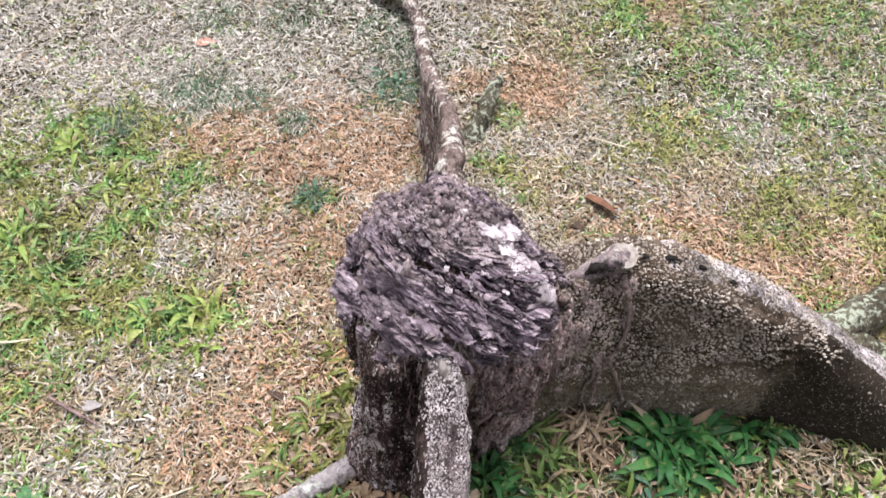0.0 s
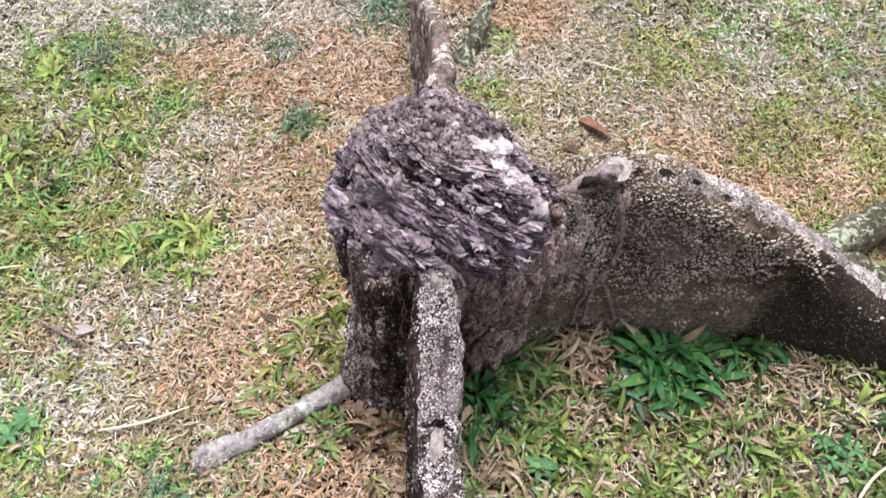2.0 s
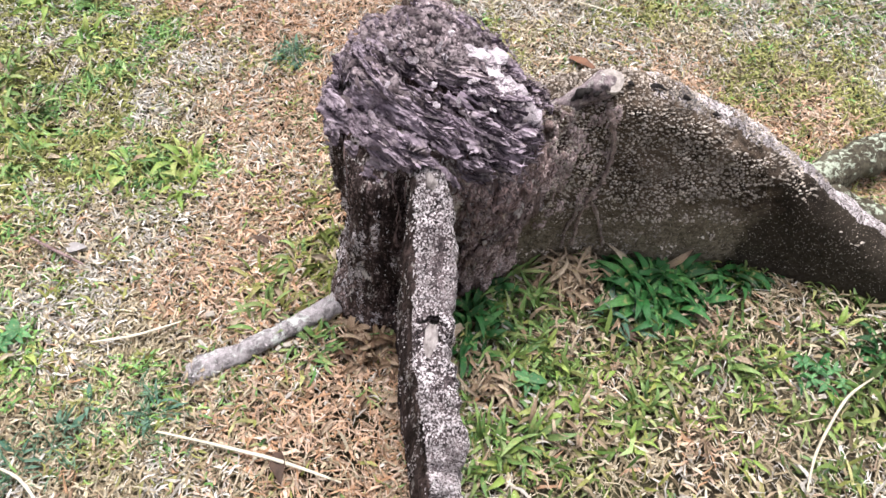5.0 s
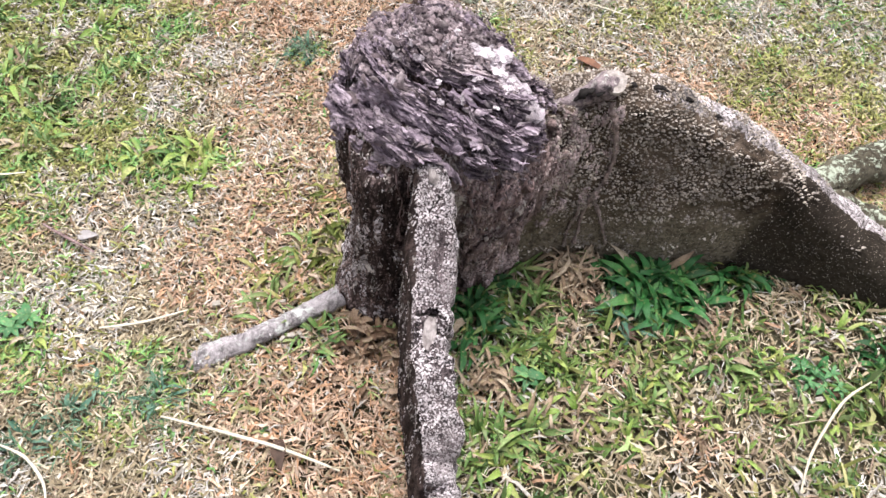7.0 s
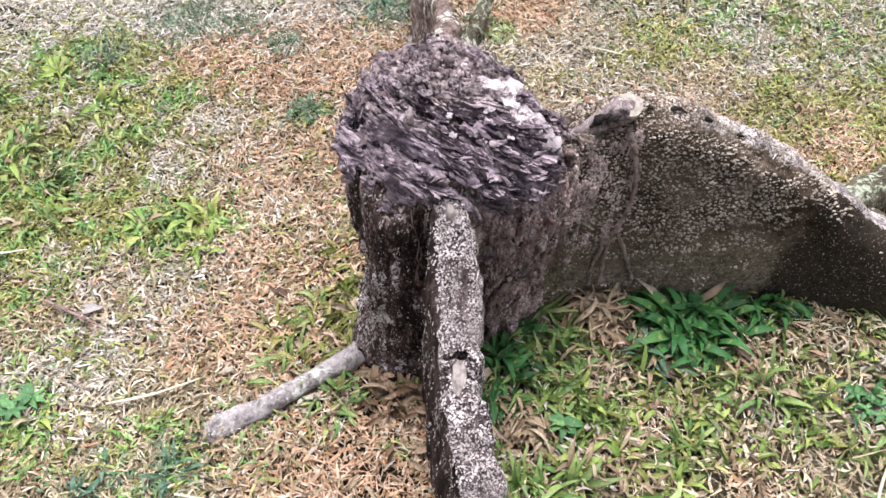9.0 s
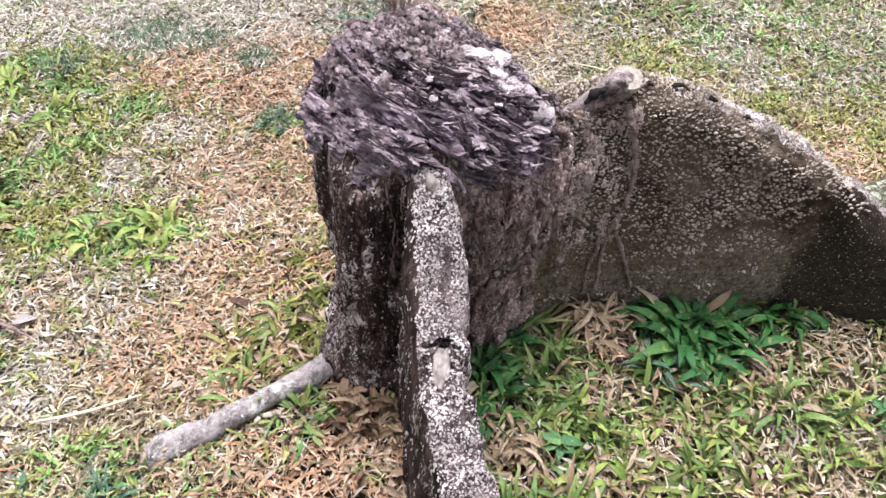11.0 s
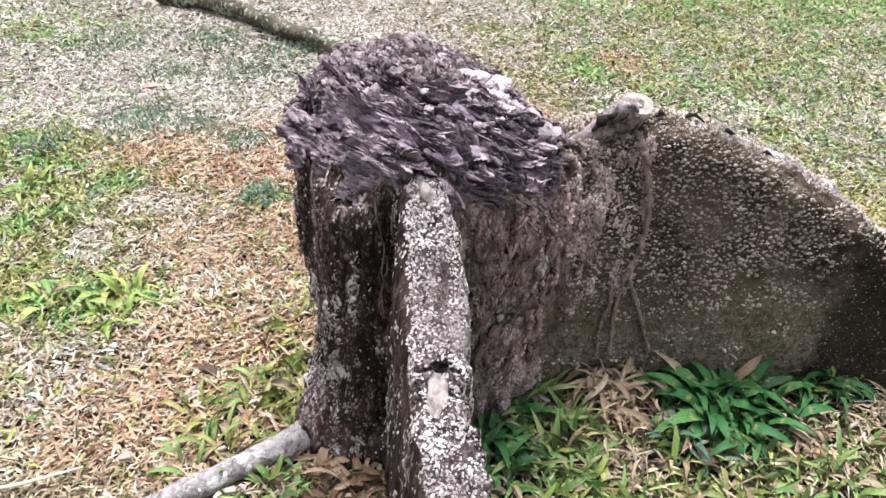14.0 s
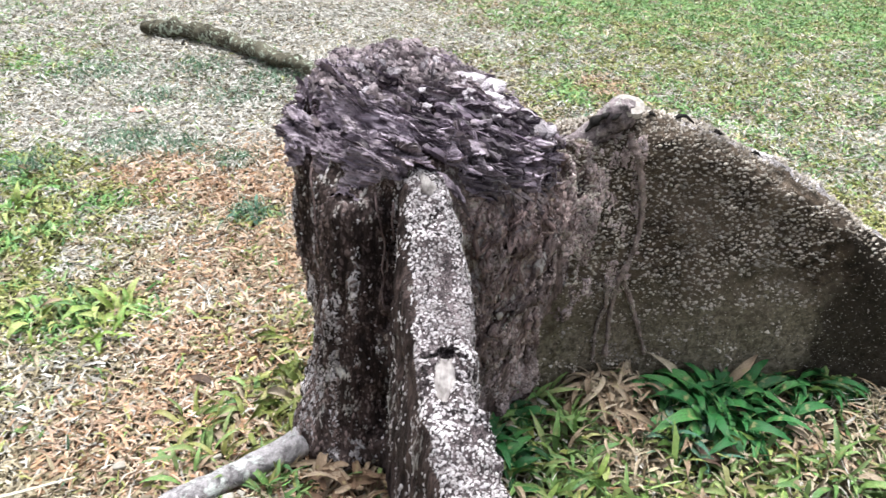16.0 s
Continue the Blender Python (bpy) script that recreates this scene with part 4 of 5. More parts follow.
size = .0005 + .0011 * rng.random(len(p)) ** 2
blobs("wart_crust", p, n, np.tile([1.0, 0, .1], (len(p), 1)), size * 1.3, size, size, LENTICEL, root_right, "fine pale specks on the bark")

crust_on(twig_root, 700, .001, .003, CRUST, twig_root, "pale crust on the grey root", 80)
crust_on(twig_root, 320, .0008, .0024, CRUMB, twig_root, "dark scabs on the grey root", 81)
for v in [o for o in stump.children if o.name.startswith("root") and o.data.materials[0] == BACKROOT and o != root_back]:
    crust_on(v, 500, .002, .006, CRUST, v, "white lichen blotches on the root", 83)
for v in strands:
    crust_on(v, 260, .0013, .004, GRAINS, v, "pinkish crumbs along the bark's edge", 84)
for v in vines:
    crust_on(v, 480, .001, .003, LENTICEL, v, "pale scabs on the rootlet", 82)

p, n = sample((((owner == 0) & (centre[:, 0] > .05)) | ((owner == 2) & (centre[:, 0] + .05 * vnoise(*centre.T, .05, 79) < .35) & (centre[:, 2] > .19 + .06 * vnoise(*centre.T, .04, 76)))) & (centre[:, 1] < 1.0) & (centre[:, 2] > .03) & (face_n[:, 2] < .6), 30000)
edge = p[:, 0] + .06 * vnoise(*p.T, .04, 74) < .25
ok = np.where(edge, np.abs(rope_field(*p.T)) < .16 + .16 * rng.random(len(p)), vnoise(*p.T, .02, 18) + .9 * rng.random(len(p)) > .92)
p, n = spaced(p[ok], n[ok], .0048)
size = .0021 + .0034 * rng.random(len(p)) ** 1.6
blobs("wart_crust", p, n, np.tile([0, 0, 1.0], (len(p), 1)) + rng.normal(0, .5, (len(p), 3)), size * 1.4, size * .9, size * .9, GRAINS, trunk, "fine pinkish grains between the rootlets")

# ---- the rotten top: torn flakes lying in a swirl ----
def flake_mesh(seed):
    """A torn strip of wood, thin, bent along its length and ragged at edges and ends."""
    r = random.Random(seed)
    v, f = [], []
    m = 6
    phase = r.uniform(0, 6)
    for i in range(m):
        u = i / (m - 1)
        w = 0.5 * (.45 if i in (0, m - 1) else 1.0) * r.uniform(.55, 1.1)
        bend = 0.14 * math.sin(math.pi * u) * r.uniform(.3, 1.2) + .10 * math.sin(phase + 5 * u)
        y0 = r.uniform(-.22, .22)
        th = 0.13 * r.uniform(.6, 1.4)
        x0 = u - .5 + r.uniform(-.05, .05)
        x1 = u - .5 + r.uniform(-.05, .05)
        lip = r.uniform(-.15, .3)
        v += [(x0, y0 - w, bend), (x1, y0 + w, bend + lip), (x1, y0 + w, bend + lip - th), (x0, y0 - w, bend - th)]
    for i in range(m - 1):
        a, b = 4 * i, 4 * i + 4
        for c in range(4):
            d = (c + 1) % 4
            f.append((a + c, a + d, b + d, b + c))
    f += [(3, 2, 1, 0), (4 * m - 4, 4 * m - 3, 4 * m - 2, 4 * m - 1)]
    return v, f


def swirl(p):
    """Direction of the fibres: slanting across the front, steep at one side, level at the other, any way at the back."""
    ang = np.radians(np.interp(p[:, 0], [-.18, -.09, .05, .18], [-75, -42, -26, 12])) + 0.85 * vnoise(p[:, 0], p[:, 1], p[:, 2], .04, 15)
    ang = ang + smooth(.93, 1.0, p[:, 1]) * rng.uniform(-1.5, 1.5, len(p))
    return np.stack([np.cos(ang), np.sin(ang), -0.15 + 0 * ang], axis=1)


top_mask = (owner == 4)
# ledges crowd the lower half, the hollow flank is smoother, the middle is earthy
layered = .015 + 1.0 * smooth(-.06, .03, centre[:, 0]) * smooth(.93, .84, centre[:, 1]) + .3 * smooth(.80, .88, centre[:, 1]) * smooth(-.03, -.08, centre[:, 0]) + .3 * smooth(.12, .15, from_axis) * smooth(-.16, -.04, centre[:, 0] - .4 * (centre[:, 1] - .72))
FLAKES = [mesh_of("flake", *flake_mesh(s), FLAKE, False) for s in range(12)]


def place(me_list, name, parent, p, n, along, lx, ly, lz, tilt, label="", lift=0.0):
    x, y = frames_for(n, along)
    for i in range(len(p)):
        rot = Matrix((x[i], y[i], n[i])).transposed().to_4x4() @ pose(0, 0, 0, tilt[i], rng.normal(0, 7), 0)
        m = Matrix.Translation(p[i] + n[i] * lift) @ rot @ Matrix.Diagonal((lx[i], ly[i], lz[i], 1))
        ob = new(name, me_list[int(rng.integers(len(me_list)))])
        ob.parent = parent
        ob.matrix_basis = m
        if label:
            tagged(ob, label)


head = (np.abs(centre[:, 0] - .018) < .032) & (centre[:, 1] < .728)
p, n = sample(top_mask & ~head & (centre[:, 1] < .91) & (crevice(centre[:, 0], centre[:, 1]) > .014), 95, layered)
along = swirl(p)
edge = np.hypot(p[:, 0] - .0, p[:, 1] - .90) > .06
length = (.02 + .085 * rng.random(len(p)) ** 1.5) * (1 - .35 * (p[:, 1] > .9))
length = np.where(np.hypot(p[:, 0], p[:, 1] - .88) > .13, np.minimum(length, .055), length)
place(FLAKES, "flake", rotten, p, n, along, length, .0025 + .0075 * rng.random(len(p)) ** 1.6, rng.uniform(.012, .028, len(p)), rng.uniform(-35, 20, len(p)), lift=.006)

# ledges: the standing edges of layers, torn along the top and leaning outwards
def ledge(x, y, length, height, seed):
    r = random.Random(seed)
    m = max(6, int(length / .006))
    v, f = [], []
    for i in range(m):
        u = i / (m - 1)
        a = math.radians(float(np.interp(x, [-.18, -.09, .05, .18], [-72, -40, -26, 14]))) + r.uniform(-.25, .25)
        z = float(trunk_top(x, y)) - .010 - .05 * max(0, math.hypot(x, y - .88) - .13)
        h = height * math.sin(math.pi * (.08 + .86 * u)) ** .6 * r.uniform(.55, 1.25)
        ox, oy = math.sin(a) * 1.0, -math.cos(a)
        wob = r.uniform(-.002, .002)
        t = .0012 + .0016 * r.random()
        tx, ty, tz = x + ox * (h * .4 + wob), y + oy * (h * .4 + wob), z + h * 1.05
        v += [(x - ox * t, y - oy * t, z), (tx - ox * t, ty - oy * t, tz + t), (tx + ox * t, ty + oy * t, tz - t), (x + ox * t, y + oy * t, z - t)]
        x, y = x + math.cos(a) * length / (m - 1), y + math.sin(a) * length / (m - 1)
        if math.hypot(x, y - .88) > .15 + .01 * r.random():
            m = i + 1
            break
    if m < 4:
        return
    for i in range(m - 1):
        p0, p1 = 4 * i, 4 * i + 4
        for c in range(4):
            d = (c + 1) % 4
            f.append((p0 + c, p0 + d, p1 + d, p1 + c))
    f += [(3, 2, 1, 0), (4 * m - 4, 4 * m - 3, 4 * m - 2, 4 * m - 1)]
    part("ledge", mesh_of("ledge", v, f, FLAKE, False), rotten)


for s in range(15):
    u, w = rng.random(), rng.random()
    ledge(-.01 + .11 * u, .90 - .03 * u - .15 * w, rng.uniform(.03, .085) * (1 - .3 * u), rng.uniform(.006, .013), s)
for s in range(6):
    ledge(rng.uniform(-.15, -.08), rng.uniform(.83, .95), rng.uniform(.03, .07), rng.uniform(.006, .013), s + 60)


# smaller shreds, joined
def shred_cloud(name, p, n, along, length, width, thick, material, parent, label):
    x, y = frames_for(n, along)
    tilt = rng.uniform(-1.0, .5, len(p))[:, None]
    y, n = y * np.cos(tilt) + n * np.sin(tilt), n * np.cos(tilt) - y * np.sin(tilt)
    k = len(p)
    u = np.array([-.5, -.15, .2, .5])
    w = np.array([.35, .5, .45, .12])
    arch = np.array([0, .12, .1, .18])
    vs = []
    for i in range(4):
        c = p + x * (u[i] * length)[:, None] + n * (arch[i] * length * rng.uniform(-.3, 1.2, k))[:, None]
        ww = (w[i] * width * rng.uniform(.6, 1.3, k))[:, None]
        vs += [c - y * ww, c + y * ww, c - n * thick[:, None]]
    v = np.stack(vs, axis=1)
    f = []
    for i in range(3):
        a, b = 3 * i, 3 * i + 3
        f += [(a, b, b + 1, a + 1), (a + 1, b + 1, b + 2, a + 2), (a + 2, b + 2, b, a)]
    idx = (np.array(f)[None] + 12 * np.arange(k)[:, None, None]).ravel()
    me = joined(name, v.reshape(-1, 3), np.full(k * 9, 4), idx, material, False)
    return part(name, me, parent, label, "stuff")


p, n = sample(top_mask & ~head & (crevice(centre[:, 0], centre[:, 1]) > .008), 460, layered * (1 - .8 * smooth(.88, .93, centre[:, 1])))
shred_cloud("frayed_wood", p + n * rng.uniform(.002, .008, (len(p), 1)), n, swirl(p) + rng.normal(0, .3, (len(p), 3)), rng.uniform(.01, .05, len(p)), rng.uniform(.0012, .0065, len(p)), rng.uniform(.001, .004, len(p)), SHRED, rotten, "frayed fibres and shreds of rotten wood")
p, n = sample(top_mask & (centre[:, 1] > .84) & (face_n[:, 2] > .5), 1500)
size = .001 + .0055 * rng.random(len(p)) ** 2.2
blobs("crumbled_wood", p + n * .007, n, rng.normal(0, 1, (len(p), 3)), size, size * .8, size, CRUMB, rotten, "crumbs of brown decayed wood")
p, n = sample(top_mask & (centre[:, 0] < -.01) & (centre[:, 1] > .815) & (face_n[:, 2] > .45), 260)
p, n = spaced(p, n, .013)
size = .004 + .008 * rng.random(len(p)) ** 1.8
blobs("crumbled_wood", p + n * .006, n, swirl(p) + rng.normal(0, .6, (len(p), 3)), size * 1.5, size * .8, size * .7, CRUMB, rotten, "rounded lumps of decayed wood")
tube("plank", [(-.050, .758, .496), (-.026, .739, .496), (.004, .724, .486), (.034, .711, .467), (.056, .706, .446)], [.004, .009, .010, .009, .004], ROT, rotten, 14, .45, .7, 7, 15, "smooth weathered band of wood under the crevice")
# bark fringe hanging below the frayed rim
rim = (owner == 0) & (depth < .11) & (depth > .03) & (centre[:, 1] < 1.0) & (centre[:, 0] > .04)
p, n = sample(rim, 130)
shred_cloud("frayed_bark", p + n * .003, n, np.tile([0.3, 0, -1.0], (len(p), 1)) + rng.normal(0, .7, (len(p), 3)), rng.uniform(.012, .04, len(p)), rng.uniform(.0015, .005, len(p)), rng.uniform(.001, .003, len(p)), ROOTLET, trunk, "fringe of torn fibres below the rim")


p, n = sample((owner == 0) & (depth < .075) & (depth > .015) & (centre[:, 1] < 1.0) & (centre[:, 0] > .03), 60)
shred_cloud("frayed_wood", p + n * .003, n, swirl(p) + np.array([[0, 0, -.5]]) + rng.normal(0, .35, (len(p), 3)), rng.uniform(.012, .05, len(p)), rng.uniform(.0015, .006, len(p)), rng.uniform(.001, .004, len(p)), CRUMB, rotten, "torn strips of rotten wood hanging over the bark")


def on_top(xy):
    """Lift plan points to the rotten top."""
    xy = np.array(xy)
    p = np.column_stack([xy, trunk_top(xy[:, 0], xy[:, 1])])
    return p, np.tile([-.02, -.2, 1.0], (len(p), 1)) / 1.02


line = np.linspace(0, 1, 26)
xy = np.column_stack([.070 + .092 * line + rng.normal(0, .010, 26), .955 - .095 * line + rng.normal(0, .012, 26)])
p, n = on_top(xy)
SLABS = [mesh_of("pale_slab", *flake_mesh(s + 30), PALEWOOD, False) for s in range(5)]
place(SLABS, "pale_slab", rotten, p, n, np.tile([.65, -.7, 0], (26, 1)) + rng.normal(0, .3, (26, 3)), rng.uniform(.025, .062, 26), rng.uniform(.014, .034, 26), rng.uniform(.02, .04, 26), rng.uniform(-20, 10, 26), "bleached white piece of wood", .009)
xy = np.column_stack([rng.uniform(-.10, .10, 22), rng.uniform(.80, .99, 22)])
p, n = on_top(xy)
place(SLABS, "pale_chunk", rotten, p, n, rng.normal(0, 1, (22, 3)), rng.uniform(.009, .022, 22), rng.uniform(.005, .011, 22), rng.uniform(.012, .03, 22), rng.uniform(-30, 30, 22), "bleached white piece of wood", .013)
tube("splinter", [(.0, .905, .50), (.001, .903, .53), (.003, .90, .556), (.004, .899, .572)], [.006, .005, .003, .0012], FLAKE, rotten, 6, .6, .2, 3, 12, "upright dark splinter")
tube("splinter", [(.05, .83, .48), (.052, .826, .505), (.05, .822, .52)], [.006, .006, .002], FLAKE, rotten, 6, .6, .2, 3, 13)

# ---- the lawn ----
def spread_axis(lo, hi, step, far, n):
    mid = np.arange(lo, hi + step / 2, step)
    grow = np.geomspace(step, far, n)
    return np.concatenate([lo - grow[::-1], mid, hi + grow])


ax, ay = spread_axis(-3, 4, .06, 300, 24), spread_axis(-1.5, 6, .06, 300, 24)
GX, GY = np.meshgrid(ax, ay, indexing="ij")
flatten = smooth(9, 5, np.hypot(GX, GY - 2))
gv = np.stack([GX, GY, ground_z(GX, GY) * flatten - .012], axis=-1).reshape(-1, 3)
i, j = np.meshgrid(np.arange(len(ax) - 1), np.arange(len(ay) - 1), indexing="ij")
a = (i * len(ay) + j).ravel()
quads = np.stack([a, a + len(ay), a + len(ay) + 1, a + 1], axis=1)
ground = new("ground", joined("ground", gv, np.full(len(quads), 4), quads.ravel(), SOIL, True))
ground.data.materials.append(FARLAWN)
qc = gv[quads].mean(axis=1)
qx, qy = qc[:, 0] + .5 * vnoise(qc[:, 0], qc[:, 1], 0 * qc[:, 0], .5, 94), qc[:, 1] + .5 * vnoise(qc[:, 0], qc[:, 1], 0 * qc[:, 0], .5, 95)
ground.data.polygons.foreach_set("material_index", ((qx < -2.8) | (qx > 3.6) | (qy < -.9) | (qy > 5.4)).astype(np.int32))
tagged(ground, "bare soil and thatch under a patchy lawn", "ground", kind="structure")

# patches of the lawn: x, y, radius
GREEN_A = [(-1.30, 1.44, .12), (-1.02, .88, .09), (-.87, 1.31, .07), (-.92, 1.27, .08), (-1.08, 1.62, .1), (-.74, .99, .07), (-1.17, 1.23, .15), (-1.07, 1.13, .12), (-1.0, .96, .11), (-1.05, 1.58, .14), (-1.2, 1.61, .12), (-.67, 1.02, .11), (-.57, 1.02, .06), (.48, 2.53, .14), (-.81, .50, .06), (-.96, 1.46, .10), (-1.5, 2.58, .2), (.06, 1.66, .06), (.07, 1.92, .06), (-.43, 1.46, .055), (-.88, 1.12, .08), (-.82, 1.5, .08)]
GREEN_B = [(.526, .846, .08), (.697, .914, .06), (.12, .785, .06), (.12, .67, .07), (.14, .55, .05), (1.06, .73, .07), (.874, .668, .06), (.26, .58, .05), (.67, .684, .07), (.46, .742, .05), (.17, .40, .06), (.36, .93, .03), (.33, .6, .05), (.9, .83, .04), (1.15, .78, .1), (1.0, .68, .07), (1.2, .62, .1), (.75, .62, .06)]
DENSE = [(.53, .83, .085), (.62, .87, .06), (.70, .91, .05), (.12, .78, .06), (.12, .68, .06), (1.06, .73, .06), (.88, .66, .04)]
GREEN_FAR = [(.95, 3.9, .45), (1.64, 4.15, .5), (2.3, 4.2, .5), (1.22, 3.24, .3), (-1.9, 3.3, .35), (-1.6, 2.95, .2), (.99, 2.48, .4), (1.23, 2.23, .3), (.75, 2.15, .22), (1.44, 3.51, .6), (1.52, 2.74, .4), (.86, 3.39, .35), (.61, 3.56, .3), (.35, 3.73, .3), (2.2, 3.6, .7)]
BLUE = [(-.72, 1.84, .07), (-1.08, 1.66, .08), (-.95, 2.25, .1), (-.6, 2.55, .12), (-.3, 2.2, .1), (-1.25, 2.5, .15), (-.9, 2.6, .12), (-.87, 1.85, .11), (-.27, 1.98, .11), (-.69, 2.32, .13), (-.50, .40, .06), (-.66, .32, .07), (-.71, .26, .07), (-.55, 1.75, .06), (-.43, 1.46, .05), (-.38, 2.3, .1)]
OLIVE = [(.9, 1.5, .2), (1.15, 1.6, .25), (.5, 1.75, .12), (-.62, 1.42, .11), (.60, 1.92, .13), (-.21, .74, .08), (-.88, 1.49, .11), (-.32, .99, .06), (-.30, .70, .09), (-.2, .9, .08), (1.0, 3.0, .5), (.52, .668, .06), (.50, .524, .08), (.84, .542, .07), (.25, .68, .07), (.3, .46, .08), (.76, .8, .07), (1.0, .58, .08), (.4, .7, .05)]
RUST = [(1.2, 1.3, .12), (.7, 1.2, .12), (.45, 1.3, .1), (-.5, 1.62, .14), (-.28, 1.58, .08), (-.42, .95, .09), (-.38, 1.74, .2), (-.69, 1.67, .15), (-.40, 1.17, .13), (-.33, 1.0, .1), (-.36, 1.36, .1), (-.35, .72, .11), (.17, 2.05, .12), (1.04, 1.40, .1), (.85, 1.33, .12), (-.04, 2.04, .07), (-.67, 1.76, .1), (-.78, 1.64, .09), (-.23, 1.83, .1), (-.36, 1.64, .12), (.6, 1.49, .14), (-.10, .58, .08), (-.13, .41, .1), (-.04, .36, .08), (-.46, .72, .1), (.35, .83, .05), (.64, .752, .05), (.448, .61, .035), (.188, .535, .04), (.63, .467, .05), (.37, .86, .05), (-.25, .44, .08), (-.47, 1.27, .1), (-.51, 1.08, .08), (.62, 2.59, .1)]
PALE = [(-.6, 2.0, .2), (-.95, 1.98, .18), (-.3, 2.35, .16), (-.65, 2.6, .25), (-1.2, 2.7, .3), (-.75, 1.2, .08), (-.55, .75, .1), (-.45, 1.1, .08), (-.83, .84, .10), (-.77, .65, .10), (-1.13, 2.17, .2), (-.78, 2.07, .2), (-.49, 2.25, .18), (-.49, 1.25, .08), (.53, 1.61, .12), (-.80, .72, .08), (-.46, .29, .07), (-.81, .59, .09), (-.83, 2.35, .2), (-.5, 1.8, .1), (.19, 3.25, .18), (-.6, .85, .12), (.5, 1.25, .1), (1.02, .44, .07), (.84, .82, .05)]

TAN = [(.35, .68, .045), (.66, .62, .06), (.62, .46, .07), (.33, .46, .06), (.84, .71, .05), (.99, .76, .05), (.79, .6, .06), (.74, .49, .07), (.86, .84, .06), (.54, .43, .06), (.60, .55, .04), (.69, .77, .045), (.44, .6, .04), (-.61, 1.24, .1), (-.45, 1.12, .08), (.31, 1.81, .1), (.73, 1.7, .14), (.4, 1.67, .08)]


def field(rows, x, y):
    out = np.zeros_like(x)
    for cx, cy, r in rows:
        out = np.maximum(out, np.exp(-((x - cx) ** 2 + (y - cy) ** 2) / (r * r)))
    return out


def scatter(x0, x1, y0, y1, per_m2, thin=None):
    k = int((x1 - x0) * (y1 - y0) * per_m2)
    x, y = rng.uniform(x0, x1, k), rng.uniform(y0, y1, k)
    ok = np.ones(k, dtype=bool)
    wx, wy = x + .25 * vnoise(x, y, 0 * x, .3, 90) + rng.normal(0, .08, k), y + .25 * vnoise(x, y, 0 * x, .3, 91) + rng.normal(0, .08, k)
    if thin and per_m2 < 5000:
        rim_x, rim_y = np.minimum(x - x0, x1 - x), np.minimum(y - y0, y1 - y)
        ok &= rng.random(k) < smooth(.1, 1.1, np.minimum(rim_x, rim_y) + .5 * vnoise(x, y, 0 * x, .5, 92))
        ok &= ~((wx > -2.5) & (wx < 3.1) & (wy > .7) & (wy < 4.8))
    if thin:
        ok &= ~((wx > thin[0]) & (wx < thin[1]) & (wy > thin[2]) & (wy < thin[3]))
    ok &= (wx > x0 + .2) & (wx < x1 - .2) & (wy > y0 + .2) & (wy < y1 - .2)
    inner = (x > -.3) & (x < 1.6) & (y > -.2) & (y < 1.9)
    s = solid(x, y, np.full(k, .02))
    ok &= ~(inner & (s < -.004))
    return x[ok], y[ok]


def blades(x, y, length, width, lift, bend):
    """Arrays of corner points for blades of grass: five points, a quad and a tip each."""
    k = len(x)
    z = ground_z(x, y) - .006
    az = rng.uniform(0, 2 * np.pi, k)
    d = np.stack([np.cos(az), np.sin(az), 0 * az], 1)
    s = np.stack([-np.sin(az), np.cos(az), 0 * az], 1)
    roll = rng.uniform(-.7, .7, k)[:, None]
    s = s * np.cos(roll) + np.array([[0, 0, 1.0]]) * np.sin(roll)
    up = np.array([[0, 0, 1.0]])
    e0, e1 = lift[:, None], (lift - bend)[:, None]
    turn = (az + rng.normal(0, .55, k))
    d2 = np.stack([np.cos(turn), np.sin(turn), 0 * az], 1)
    roll2 = roll + rng.normal(0, .6, (k, 1))
    s2 = np.stack([-np.sin(turn), np.cos(turn), 0 * az], 1) * np.cos(roll2) + up * np.sin(roll2)
    base = np.stack([x, y, z + rng.uniform(0, .012, k)], 1) - d * (length * .4)[:, None]
    mid = base + (d * np.cos(e0) + up * np.sin(e0)) * (length * .58)[:, None]
    tip = mid + (d2 * np.cos(e1) + up * np.sin(e1)) * (length * .42)[:, None]
    tip[:, 2] = np.maximum(tip[:, 2], z - .002)
    w = (width * .5)[:, None]
    return np.stack([base - s * w * .85, base + s * w * .85, mid + s2 * w, mid - s2 * w, tip], 1)


def lawn(name, v, material, label, category):
    k = len(v)
    f = np.tile([0, 1, 2, 3, 3, 2, 4], (k, 1)) + 5 * np.arange(k)[:, None]
    me = joined(name, v.reshape(-1, 3), np.tile([4, 3], k), f.ravel(), material, False)
    return tagged(new(name, me), label, category, kind="stuff")


